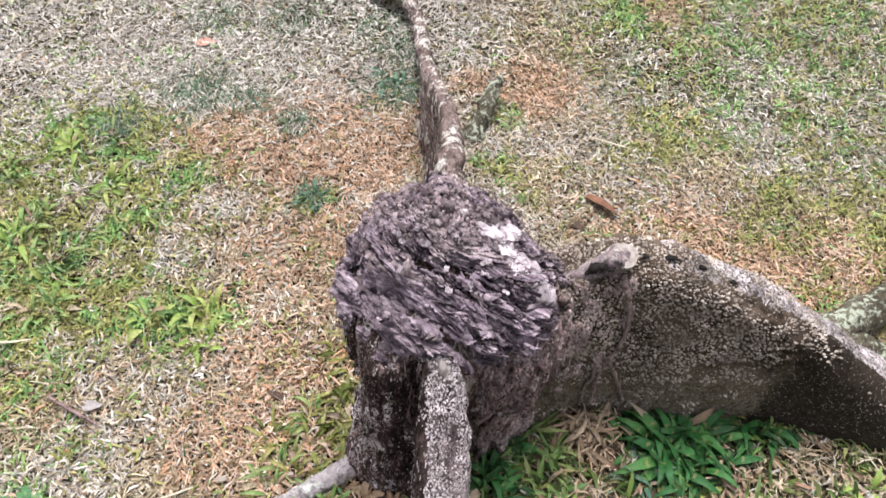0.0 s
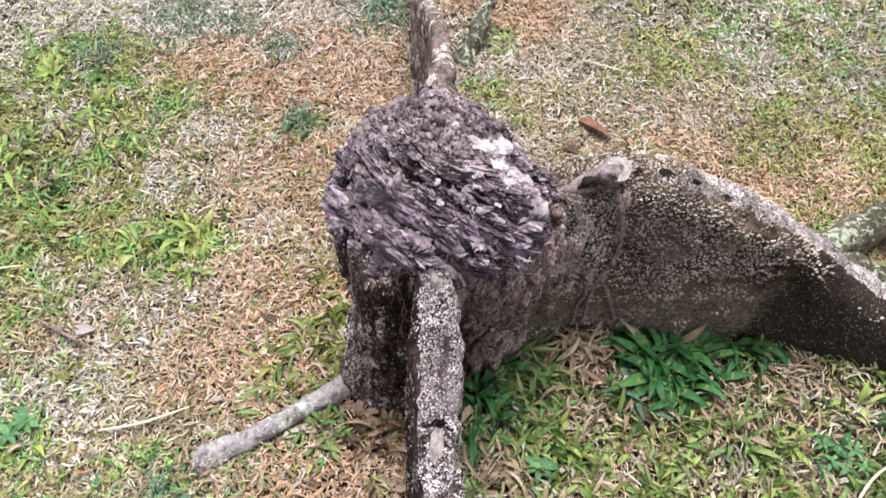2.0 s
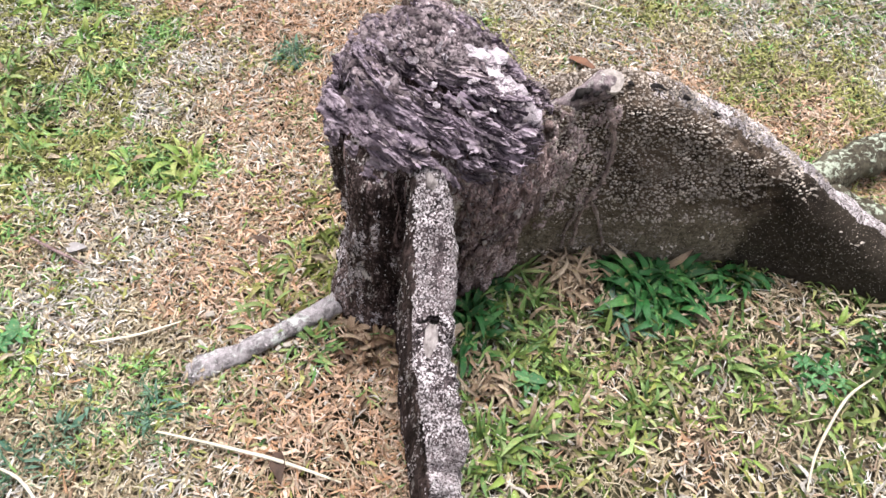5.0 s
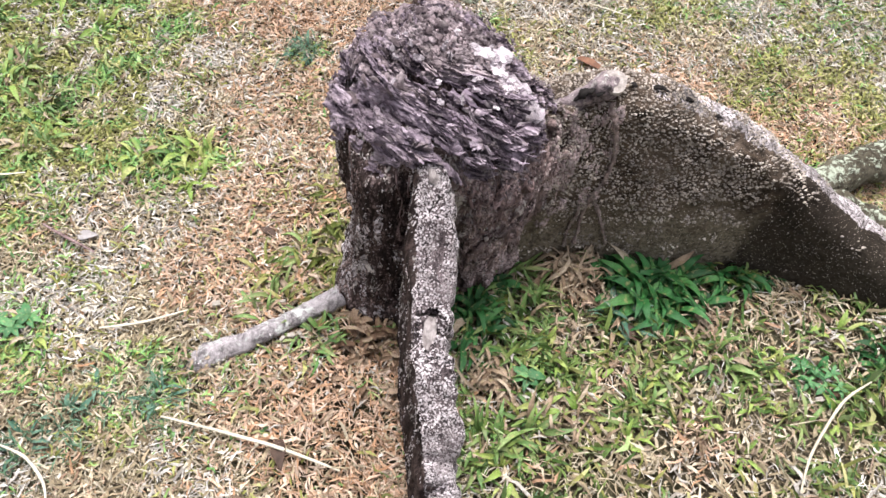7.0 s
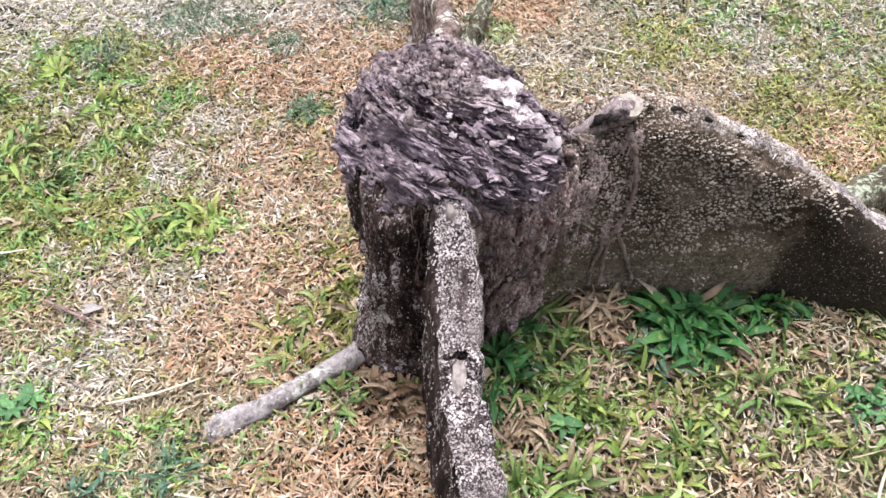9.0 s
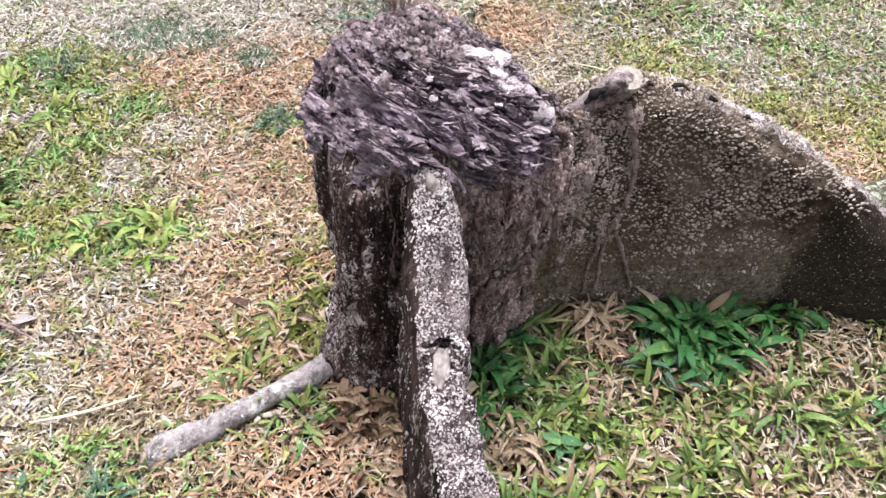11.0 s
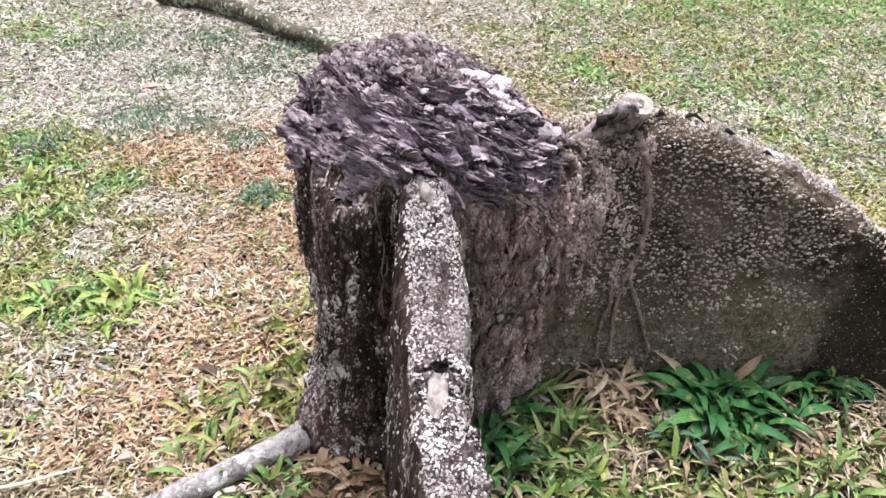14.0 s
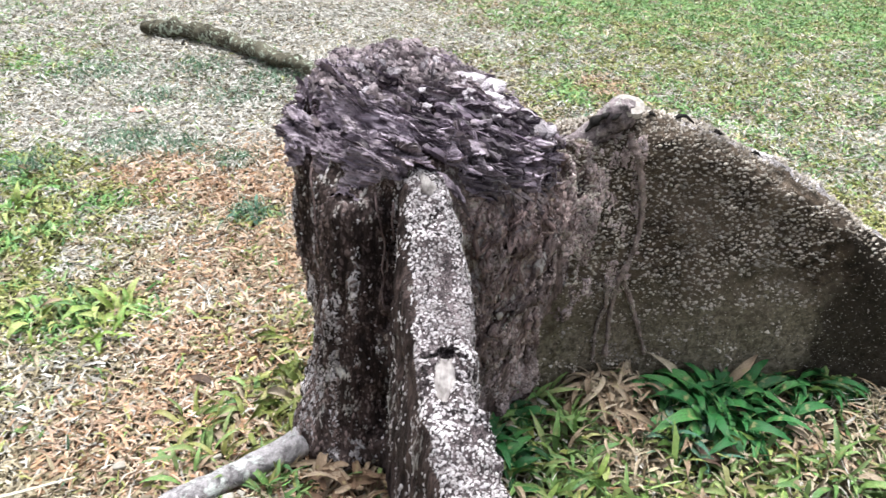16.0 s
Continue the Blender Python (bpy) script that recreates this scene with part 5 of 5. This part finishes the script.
kinds = {"pale": [], "tan": [], "rust": [], "olive": [], "green": [], "blue": [], "broad": []}
for x0, x1, y0, y1, dens, thin, grow in ((-1.75, 1.8, -.1, 2.25, 37000, None, .95), (-2.7, 3.3, .5, 5.0, 19000, (-1.55, 1.6, .1, 2.05), 1.0), (-4.6, 5.4, -2.2, 6.8, 2600, (-1.55, 1.6, .1, 2.05), 2.2)):
    x, y = scatter(x0, x1, y0, y1, dens, thin)
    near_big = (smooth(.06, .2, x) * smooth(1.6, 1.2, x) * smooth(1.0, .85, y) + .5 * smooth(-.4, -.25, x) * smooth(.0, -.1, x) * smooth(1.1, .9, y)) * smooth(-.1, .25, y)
    ok = (rng.random(len(x)) > .64 * near_big) & (rng.random(len(x)) > .8 * field(DENSE, x, y))
    x, y = x[ok], y[ok]
    k = len(x)
    n1, n2 = vnoise(x, y, 0 * x, .22, 30), vnoise(x, y, 0 * x, .07, 31)
    c1, c2, c3 = (smooth(-.35, .35, vnoise(x, y, 0 * x, .055, 34 + i) + .5 * vnoise(x, y, 0 * x, .025, 37 + i)) for i in range(3))
    g = .03 + .10 * n1 + .09 * n2 + .06 * smooth(.1, .5, x) * smooth(.9, 1.1, y) + .12 * smooth(-.75, -1.0, x) + .1 * smooth(.1, .3, x) * smooth(.95, .8, y) * smooth(.6, .3, x) + .17 * smooth(2.2, 3.2, y) * smooth(-.2, .6, x)
    g = g + 1.7 * field(GREEN_A, x, y) ** 1.4 + .8 * field(GREEN_B, x, y) + .4 * field(GREEN_FAR, x, y) + 1.1 * smooth(3.2, 4.0, y) * smooth(.2, 1.0, x)
    w_green = np.clip(g, .02, 1.8) * (.12 + 1.4 * c1)
    w_olive = np.clip(.09 + .1 * n2 + .6 * field(OLIVE, x, y) + .9 * field(GREEN_A, x, y) + .25 * w_green + .11 * smooth(.2, .6, x) + .42 * smooth(-.6, -.9, x) * smooth(.8, 1.0, y) * smooth(1.9, 1.6, y), .01, 2) * (.2 + 1.2 * c2)
    behind = smooth(.2, .5, x) * smooth(1.7, 2.0, y) * smooth(3.6, 3.0, y)
    w_blue = np.clip(.01 + .09 * behind + (.28 + 1.22 * smooth(.8, 1.1, y)) * field(BLUE, x, y) + .05 * w_green, 0, 2)
    w_rust = np.clip(.07 + .2 * vnoise(x, y, 0 * x, .13, 32) + 3.2 * field(RUST, x, y), .01, 1.05 + .85 * smooth(1.35, 1.5, y)) * (1 - .92 * np.maximum(field(BLUE, x, y), field(GREEN_A, x, y)))
    w_pale = np.clip(.12 + .34 * behind + .06 * smooth(.7, 1.1, y) + .2 * smooth(1.1, 1.7, y) + 1.1 * smooth(1.5, 2.1, y) * smooth(.2, -.3, x) + .35 * vnoise(x, y, 0 * x, .18, 33) + (.42 + .83 * smooth(1.0, 1.5, y)) * field(PALE, x, y) - .1 * w_green + (.08 + .12 * smooth(1.0, 1.5, y)) * smooth(-.3, -.7, x) + .25 * smooth(.05, -.3, x) * smooth(1.1, 1.7, y) - .09 * smooth(.3, .7, x) - .12 * smooth(.2, .5, x) * smooth(1.0, 1.3, y) * smooth(2.6, 2.0, y) - .1 * smooth(2.2, 2.8, y) * smooth(.0, .5, x), .02, 2)
    w_tan = (.5 - .12 * smooth(.2, .7, x)) * (.55 + .8 * c3) * (1 - .3 * near_big[ok] + .75 * smooth(.2, .4, x) * smooth(.95, .8, y))
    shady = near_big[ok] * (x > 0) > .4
    near_big = near_big[ok] * rng.random(k) ** 1.6 * 1.3
    dry_spot, rusty = field(TAN, x, y), field(RUST, x, y)
    w_green, w_olive, w_tan = w_green * (1 - .85 * dry_spot), w_olive * (1 - .8 * dry_spot), w_tan + .5 * dry_spot
    w_pale = (w_pale + .25 * dry_spot) * (1 - .55 * rusty * smooth(.9, 1.3, y))
    W = np.stack([w_pale, w_tan, w_rust, w_olive, w_green, w_blue], 1) ** 1.4
    W = np.cumsum(W / W.sum(1)[:, None], axis=1)
    pick = (rng.random(k)[:, None] > W).sum(1)
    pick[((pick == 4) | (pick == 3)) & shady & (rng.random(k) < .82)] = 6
    for t, key in enumerate(kinds):
        m = pick == t
        q = int(m.sum())
        if t < 3:
            length, width = .012 + .032 * rng.random(q) ** 1.3 * (1 + .9 * near_big[m]), .0019 + .0052 * rng.random(q) ** 1.8 * (1 + .6 * near_big[m])
            lift, bend = rng.uniform(.0, .5, q), rng.uniform(-.25, .95, q)
        elif t == 5:
            length, width = rng.uniform(.02, .05, q), rng.uniform(.0018, .004, q)
            lift, bend = rng.uniform(.3, 1.2, q), rng.uniform(.1, .9, q)
        else:
            length, width = rng.uniform(.014, .042, q) * (1 + 1.1 * near_big[m]), rng.uniform(.003, .0072, q) * (1 + .7 * near_big[m])
            lift, bend = rng.uniform(.05, .75, q), rng.uniform(.0, .8, q)
        kinds[key].append(blades(x[m], y[m], length * grow, width * grow, lift / grow ** 1.3, bend / grow))
for key, material, label in (("pale", STRAW_PALE, "bleached whitish dead grass lying flat"), ("tan", STRAW_TAN, "tan dry grass blades on the lawn"), ("rust", STRAW_RUST, "rusty brown dead grass patches"),
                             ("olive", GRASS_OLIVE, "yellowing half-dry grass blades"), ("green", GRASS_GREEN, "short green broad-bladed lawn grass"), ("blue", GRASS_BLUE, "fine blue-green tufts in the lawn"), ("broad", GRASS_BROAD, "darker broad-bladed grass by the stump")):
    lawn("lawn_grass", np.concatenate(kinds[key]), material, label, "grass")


# ---- broad-leaved grass clumps ----
def leaf_mesh(name, material, droop, fold, width, seed, curl=0.0):
    r = random.Random(seed)
    v, f = [], []
    m = 7
    x, z, slope = 0.0, 0.0, 0.45
    for i in range(m):
        u = i / (m - 1)
        w = width * min(1, .5 + 2.2 * u) * max(min(1, (1 - u) * 2.0) ** .7, .04) * r.uniform(.88, 1.1)
        yaw = curl * u * u
        c, s = math.cos(yaw * 2), math.sin(yaw * 2)
        side = 0.15 * curl * u
        v += [(x, side - w * c, z + w * (fold + s)), (x, side, z), (x, side + w * c, z + w * (fold - s))]
        x += math.cos(slope) / (m - 1)
        z += math.sin(slope) / (m - 1)
        slope -= droop / (m - 1) * r.uniform(.6, 1.4)
    for i in range(m - 1):
        a = 3 * i
        f += [(a, a + 3, a + 4, a + 1), (a + 1, a + 4, a + 5, a + 2)]
    return mesh_of(name, v, f, material)


DARK = [leaf_mesh("leaf", LEAF_DARK, 1.4 + .5 * s, .45, .082 + .013 * s, s, .6 * s - .7) for s in range(4)]
MID = [leaf_mesh("leaf", LEAF_MID, 1.1 + .45 * s, .4, .058 + .012 * s, s + 9, .4 * s) for s in range(4)]
LIME = [leaf_mesh("leaf", LEAF_LIME, 1.2 + .4 * s, .4, .09 + .014 * s, s + 90, .3 * s) for s in range(4)]
DUSTY = [leaf_mesh("leaf", LEAF_DUSTY, 1.2 + .4 * s, .35, .065 + .012 * s, s + 50, .25 * s) for s in range(4)]
YELLOW = [leaf_mesh("leaf", LEAF_YELLOW, 1.1 + .45 * s, .4, .05 + .012 * s, s + 60, .5 * s) for s in range(4)]
DRYL = [leaf_mesh("dry_leaf", LEAF_DRY, 1.2 + .6 * s, .6, .07 + .014 * s, s + 20, .7 + .35 * s) for s in range(5)]

BROWNL = [leaf_mesh("dry_leaf", LEAF_BROWN, 1.2 + .6 * s, .6, .085 + .016 * s, s + 140, .7 + .4 * s) for s in range(5)]


def clump(x, y, count, size, label, leaves):
    e = new("broadleaf_grass_clump")
    e.empty_display_size = .03
    z = float(ground_z(np.array([x]), np.array([y]))[0]) - .004
    e.location = (x, y, z)
    tagged(e, label, "grass clump", "broad-leaved grass clumps")
    for i in range(count):
        a = rng.uniform(0, 360)
        rr = size * .75 * rng.random() ** .8
        ob = new("leaf", (leaves if rng.random() < (.95 if leaves is DARK else .86) else DRYL)[int(rng.integers(4))])
        ob.parent = e
        s = size * rng.uniform(.6, 1.25)
        ob.matrix_basis = pose(rr * math.cos(radians(a)), rr * math.sin(radians(a)), rng.uniform(0, .012), rng.normal(0, 22), rng.uniform(-62, 2) * (1 - .5 * rr / size), a + rng.normal(0, 32)) @ Matrix.Diagonal((s, s, s, 1))


for x, y, c, s in ((.50, .87, 34, .10), (.54, .84, 40, .105), (.58, .87, 34, .10), (.50, .81, 34, .09), (.59, .83, 26, .085), (.46, .84, 20, .08), (.55, .79, 22, .08), (.68, .91, 24, .085), (.73, .92, 22, .08), (.78, .92, 10, .06),
                   (.12, .80, 26, .085), (.12, .755, 22, .08), (.12, .72, 20, .075), (.13, .66, 26, .075), (.12, .61, 14, .06), (.36, .925, 8, .05),
                   (.87, .665, 16, .05), (.91, .64, 10, .045), (1.06, .74, 30, .065), (1.10, .70, 22, .06), (1.02, .70, 14, .055)):
    clump(x, y, c, s, "dark green broad-leaved grass clump beside the stump", DARK)
for x, y, c, s in ((.463, .742, 26, .07), (.43, .75, 14, .06)):
    clump(x, y, c, s, "dusty blue-green grass clump beside the stump", DUSTY)
for x, y, c, s in ((-.66, .34, 14, .045), (-.49, .41, 16, .045), (-.71, .27, 14, .045), (-.62, .40, 8, .04), (-.27, 1.99, 18, .06), (-.31, 2.03, 14, .055), (-.43, 1.46, 14, .05)):
    clump(x, y, c, s, "small blue-green tuft among dry grass", DUSTY)
for x, y, c, s in ((.18, .81, 20, .075), (.19, .75, 18, .07), (.22, .78, 18, .07), (.26, .78, 16, .065), (.25, .74, 16, .06), (.71, .68, 14, .06), (.36, .54, 14, .05), (.26, .44, 16, .07), (.17, .68, 16, .065), (.23, .83, 12, .065), (.40, .925, 14, .06), (.24, .70, 16, .07), (.29, .66, 14, .06), (.22, .61, 14, .065), (.33, .60, 14, .055), (.17, .42, 18, .075), (.15, .36, 14, .07), (.22, .44, 10, .06), (.67, .69, 16, .075), (.62, .67, 10, .065), (.84, .54, 12, .06), (.50, .53, 14, .055), (.52, .66, 14, .06)):
    clump(x, y, c, s, "green broad-leaved grass clump in the lawn", MID)
for x, y, c, s in ((-.215, .60, 22, .065), (-.195, .575, 12, .055), (-.33, .67, 18, .06), (-.34, .63, 14, .055), (-.29, .795, 16, .055), (-.25, .62, 10, .05), (-.61, 1.035, 14, .06), (-.66, 1.03, 20, .06), (-.58, 1.02, 18, .055), (-.74, 1.0, 14, .055), (-.80, .50, 14, .05), (-.03, .66, 8, .05),
                   (-1.06, 1.14, 20, .07), (-1.14, 1.25, 20, .07), (-.98, 1.0, 16, .06), (-1.16, 1.19, 18, .07), (-1.02, .97, 16, .06), (-1.30, 1.44, 16, .07), (-1.16, 1.54, 18, .06), (-1.05, 1.60, 16, .055), (-1.0, 1.43, 14, .055), (-1.06, 1.37, 12, .055), (-1.02, 1.08, 14, .055), (-.87, 1.31, 12, .05), (-.92, 1.27, 12, .05), (-.60, .95, 14, .05)):
    clump(x, y, c, s, "green broad-leaved grass clump in the lawn", MID if x > -.5 or c % 4 == 0 else LIME)
for x, y, c, s in ((-.20, .80, 20, .075), (-.27, .75, 14, .065), (-.20, .92, 14, .065), (-.29, .66, 14, .055), (-.22, .70, 14, .06), (-.33, .80, 10, .05), (-.36, .73, 12, .055), (-.24, .99, 12, .06), (-.22, .86, 14, .065), (-.71, .457, 10, .045)):
    clump(x, y, c, s, "yellowing broad-leaved grass beside the stump", YELLOW)
for x, y, c, s in ((.30, .63, 14, .05), (.41, .57, 12, .045), (.36, .50, 14, .05), (.56, .60, 12, .045), (.62, .52, 12, .045), (.74, .58, 12, .045), (.80, .68, 12, .045), (.27, .50, 12, .045), (.93, .56, 12, .045), (.22, .36, 12, .05), (.47, .46, 12, .045), (.70, .45, 10, .04), (.60, .74, 10, .045), (.96, .78, 12, .05)):
    clump(x, y, c, s, "lime green broad-leaved tuft in the lawn", LIME)
for i in range(16):
    clump(rng.uniform(.2, 1.1), rng.uniform(.34, .82), int(rng.integers(6, 12)), rng.uniform(.04, .06), "yellowing grass clump in the lawn", YELLOW)


def rosette(x, y, count, size, label, lift=0.0):
    """A small weed: a ring of short broad leaves spread from one crown."""
    e = new("weed_rosette")
    e.empty_display_size = .02
    e.location = (x, y, float(ground_z(np.array([x]), np.array([y]))[0]) + .004)
    tagged(e, label, "weed", "small weeds in the lawn")
    for i in range(count):
        ob = new("leaf", WEED[int(rng.integers(3))])
        ob.parent = e
        s = size * rng.uniform(.75, 1.15)
        ob.matrix_basis = pose(0, 0, rng.uniform(.01, .02) + lift, rng.normal(0, 10), rng.uniform(-8, 16), 360 * i / count + rng.normal(0, 9)) @ Matrix.Diagonal((s, s, s, 1))


WEED = [leaf_mesh("leaf", LEAF_WEED, .8 + .2 * s, .25, .17 + .02 * s, s + 80, .1) for s in range(3)]
rosette(.253, .563, 7, .042, "small star-shaped green weed in the lawn")
for dx, dy in ((0, 0), (.035, .01), (-.03, .02), (.01, -.03), (.045, -.025), (-.02, -.02)):
    rosette(.884 + dx, .656 + dy, 5, .024, "low clover-like weed with round leaves")
for dx, dy in ((0, 0), (-.04, .01), (.02, .03)):
    rosette(-.83 + dx, .50 + dy, 7, .038, "bluish green weed among dry grass")


# ---- fallen dry leaves, straws and sticks ----
def dry(x, y, s, label="curled pale brown dry leaf on the ground", me=None, tilt=None, z=None):
    ob = new("dry_leaf", me or DRYL[int(rng.integers(5))])
    zz = float(ground_z(np.array([x]), np.array([y]))[0]) + .008 if z is None else z
    ob.matrix_world = pose(x, y, zz, *(tilt or (rng.uniform(-50, 50), rng.uniform(-10, 40), rng.uniform(0, 360)))) @ Matrix.Diagonal((s, s, s, 1))
    tagged(ob, label, "leaf", "fallen dry leaves")


for i in range(72):
    dry(rng.uniform(-.15, .0), .38 + .29 * math.sqrt(rng.random()), rng.uniform(.03, .065), "curled rusty brown dry leaf on the ground", BROWNL[i % 5])
for i in range(60):
    dry(rng.uniform(-.135, -.02), rng.uniform(.55, .675), rng.uniform(.04, .075), "curled rusty brown dry leaf at the stump's foot", BROWNL[i % 5], z=rng.uniform(.012, .036))
TANGLE = [leaf_mesh("blade", LEAF_DRY, .8 + .7 * s, .5, .028 + .006 * s, s + 120, .9 * (-1) ** s) for s in range(6)]


def tangle(x, y, count, spread, size):
    """A heap of long withered blades, curled over one another."""
    e = new("dry_grass_tangle")
    e.empty_display_size = .03
    e.location = (x, y, float(ground_z(np.array([x]), np.array([y]))[0]))
    tagged(e, "tangle of long curled dry grass blades on the lawn", "dry grass", "tangles of dry grass")
    for i in range(count):
        ob = new("blade", TANGLE[int(rng.integers(6))])
        ob.parent = e
        q = size * rng.uniform(.6, 1.3)
        ob.matrix_basis = pose(rng.normal(0, spread), rng.normal(0, spread * .8), rng.uniform(.004, .038), rng.uniform(-50, 50), rng.uniform(-15, 25), rng.uniform(0, 360)) @ Matrix.Diagonal((q, q, q, 1))


for x0, y0, c, w, q in ((.345, .855, 70, .03, .085), (.36, .815, 40, .026, .075), (.40, .86, 26, .025, .07), (.17, .525, 36, .022, .08), (.645, .75, 36, .028, .06), (.35, .68, 26, .024, .06), (.62, .46, 26, .03, .055), (.33, .46, 24, .028, .055), (.86, .84, 26, .03, .05), (.745, .49, 20, .03, .05)):
    tangle(x0, y0, c, w, q)
for i in range(16):
    dry(rng.normal(.355, .035), rng.normal(.845, .025), rng.uniform(.03, .055), z=rng.uniform(.012, .035))
for x0, y0 in ((.195, .865), (.215, .875), (.205, .88), (.18, .86)):
    dry(x0, y0, rng.uniform(.06, .085), "pale dry leaf standing at the stump's foot", tilt=(rng.uniform(-30, 30), -60, rng.uniform(200, 320)))
for i in range(12):
    dry(rng.normal(.64, .05), rng.normal(.745, .025), rng.uniform(.03, .055), z=rng.uniform(.012, .03))
for i in range(24):
    dry(rng.normal(.19, .02), rng.normal(.535, .025), rng.uniform(.03, .06), z=rng.uniform(.012, .03))
for i in range(20):
    dry(rng.uniform(.12, .95), rng.uniform(.35, .85), rng.uniform(.025, .055))
for i in range(16):
    dry(rng.normal(-.45, .025), rng.normal(.485, .02), rng.uniform(.025, .045), z=rng.uniform(.008, .018))
for i in range(20):
    dry(rng.uniform(-.75, -.2), rng.uniform(.35, 1.2), rng.uniform(.025, .05))

k = Mat("russet_leaf", 0.6, 0.3)
RUSSET = k.done(k.ramp(k.noise(40), [(0.3, (0.09, 0.037, 0.02)), (0.7, (0.2, 0.092, 0.052))]))
k = Mat("dark_brown_leaf", 0.7, 0.25)
DARKLEAF = k.done(k.ramp(k.noise(60), [(0.3, (0.035, 0.02, 0.015)), (0.7, (0.09, 0.055, 0.04))]))
k = Mat("pinkish_leaf", 0.7, 0.25)
PINK = k.done(k.ramp(k.noise(60), [(0.3, (0.42, 0.2, 0.16)), (0.7, (0.5, 0.28, 0.23))]))
k = Mat("grey_leaf", 0.7, 0.25)
GREYLEAF = k.done(k.ramp(k.noise(60), [(0.3, (0.2, 0.18, 0.18)), (0.7, (0.33, 0.3, 0.3))]))
dry(.34, 1.58, .13, "large russet dead leaf lying on the grass", leaf_mesh("dry_leaf", RUSSET, .6, .35, .13, 40, .5), (0, 8, -43))
dry(.29, 1.46, .055, "small dark brown dead leaf", leaf_mesh("dry_leaf", DARKLEAF, .8, .3, .22, 41, .3), (0, 10, -15))
dry(-.232, .352, .07, "dark brown curled dead leaf", leaf_mesh("dry_leaf", DARKLEAF, 1.0, .5, .2, 42, .4), (10, 0, -75))
dry(-.97, 2.09, .075, "flat pinkish dead leaf on bleached grass", leaf_mesh("dry_leaf", PINK, .4, .15, .32, 43, .1), (0, 20, 30))
dry(-.80, .755, .045, "pale grey dead leaf", leaf_mesh("dry_leaf", GREYLEAF, .5, .2, .32, 44, .2), (0, 15, 10))
dry(-.36, .835, .045, "small dark brown dead leaf", leaf_mesh("dry_leaf", DARKLEAF, .8, .3, .2, 45, .2), (0, 10, 160))
dry(.45, .72, .07, "blackish withered leaf among the green clumps", leaf_mesh("dry_leaf", DARKLEAF, .8, .3, .25, 46, .2), (0, 5, -35))


def straw(pts, r, label, category="straw", name="straw", material=STRAW_LONG):
    q = [(x, y, float(ground_z(np.array([x]), np.array([y]))[0]) + .018 + dz) for x, y, dz in pts]
    me = tube(name, q, [r * .5] + [r] * (len(q) - 2) + [r * .5], material, None, 6, .4, .15, 6, 30)
    tagged(new(name, me), label, category)


straw([(-.66, .53, 0), (-.577, .557, .004), (-.495, .605, 0)], .0038, "pale dry straw lying on the lawn")
straw([(-.47, .36, 0), (-.335, .346, .006), (-.218, .329, .006), (-.10, .304, 0)], .0040, "long pale straw across the dry grass")
straw([(1.0, .655, .01), (.93, .60, .014), (.87, .52, .012), (.835, .46, .01), (.81, .39, 0)], .0034, "long curved yellowish grass stem")
straw([(-.76, .262, 0), (-.69, .243, .006), (-.64, .205, .004), (-.62, .17, 0)], .0034, "curved pale straw on dry grass")
straw([(-.88, .765, 0), (-.819, .74, .004), (-.745, .715, 0)], .0045, "thin brown dry stick on the grass", "stick", "stick", ROOTLET)
straw([(.36, 1.82, 0), (.42, 1.80, .004), (.48, 1.79, 0)], .004, "short pale straw on the lawn")
straw([(-1.35, .93, 0), (-1.1, .88, .004), (-.98, .90, 0)], .004, "pale dry straw among green blades")

k = Mat("pale_chip", 0.8, 0.2)
CHIP = k.done(k.ramp(k.noise(80), [(0.3, (0.22, 0.19, 0.16)), (0.7, (0.4, 0.36, 0.32))]))
chip = bpy.data.meshes.new("wood_chip")
bm = bmesh.new()
bmesh.ops.create_cube(bm, size=1)
bmesh.ops.bevel(bm, geom=bm.edges[:], offset=.12, segments=1, affect="EDGES")
for v in bm.verts:
    v.co.y *= 1 + .3 * v.co.x
bm.to_mesh(chip)
bm.free()
chip.materials.append(CHIP)
for x, y, a, s in ((-.262, .578, 20, .016), (-.278, .568, 60, .013), (-.245, .585, -20, .011), (-.44, .63, 30, .018), (.88, .60, 10, .016), (.30, .56, 50, .018), (-.30, .66, 15, .013)):
    ob = new("wood_chip", chip)
    z = float(ground_z(np.array([x]), np.array([y]))[0]) + .018
    ob.matrix_world = pose(x, y, z, rng.uniform(-15, 15), rng.uniform(-15, 15), a) @ Matrix.Diagonal((s, s * .6, s * .35, 1))
    tagged(ob, "small pale chip of wood on the grass", "wood chip", "wood chips")
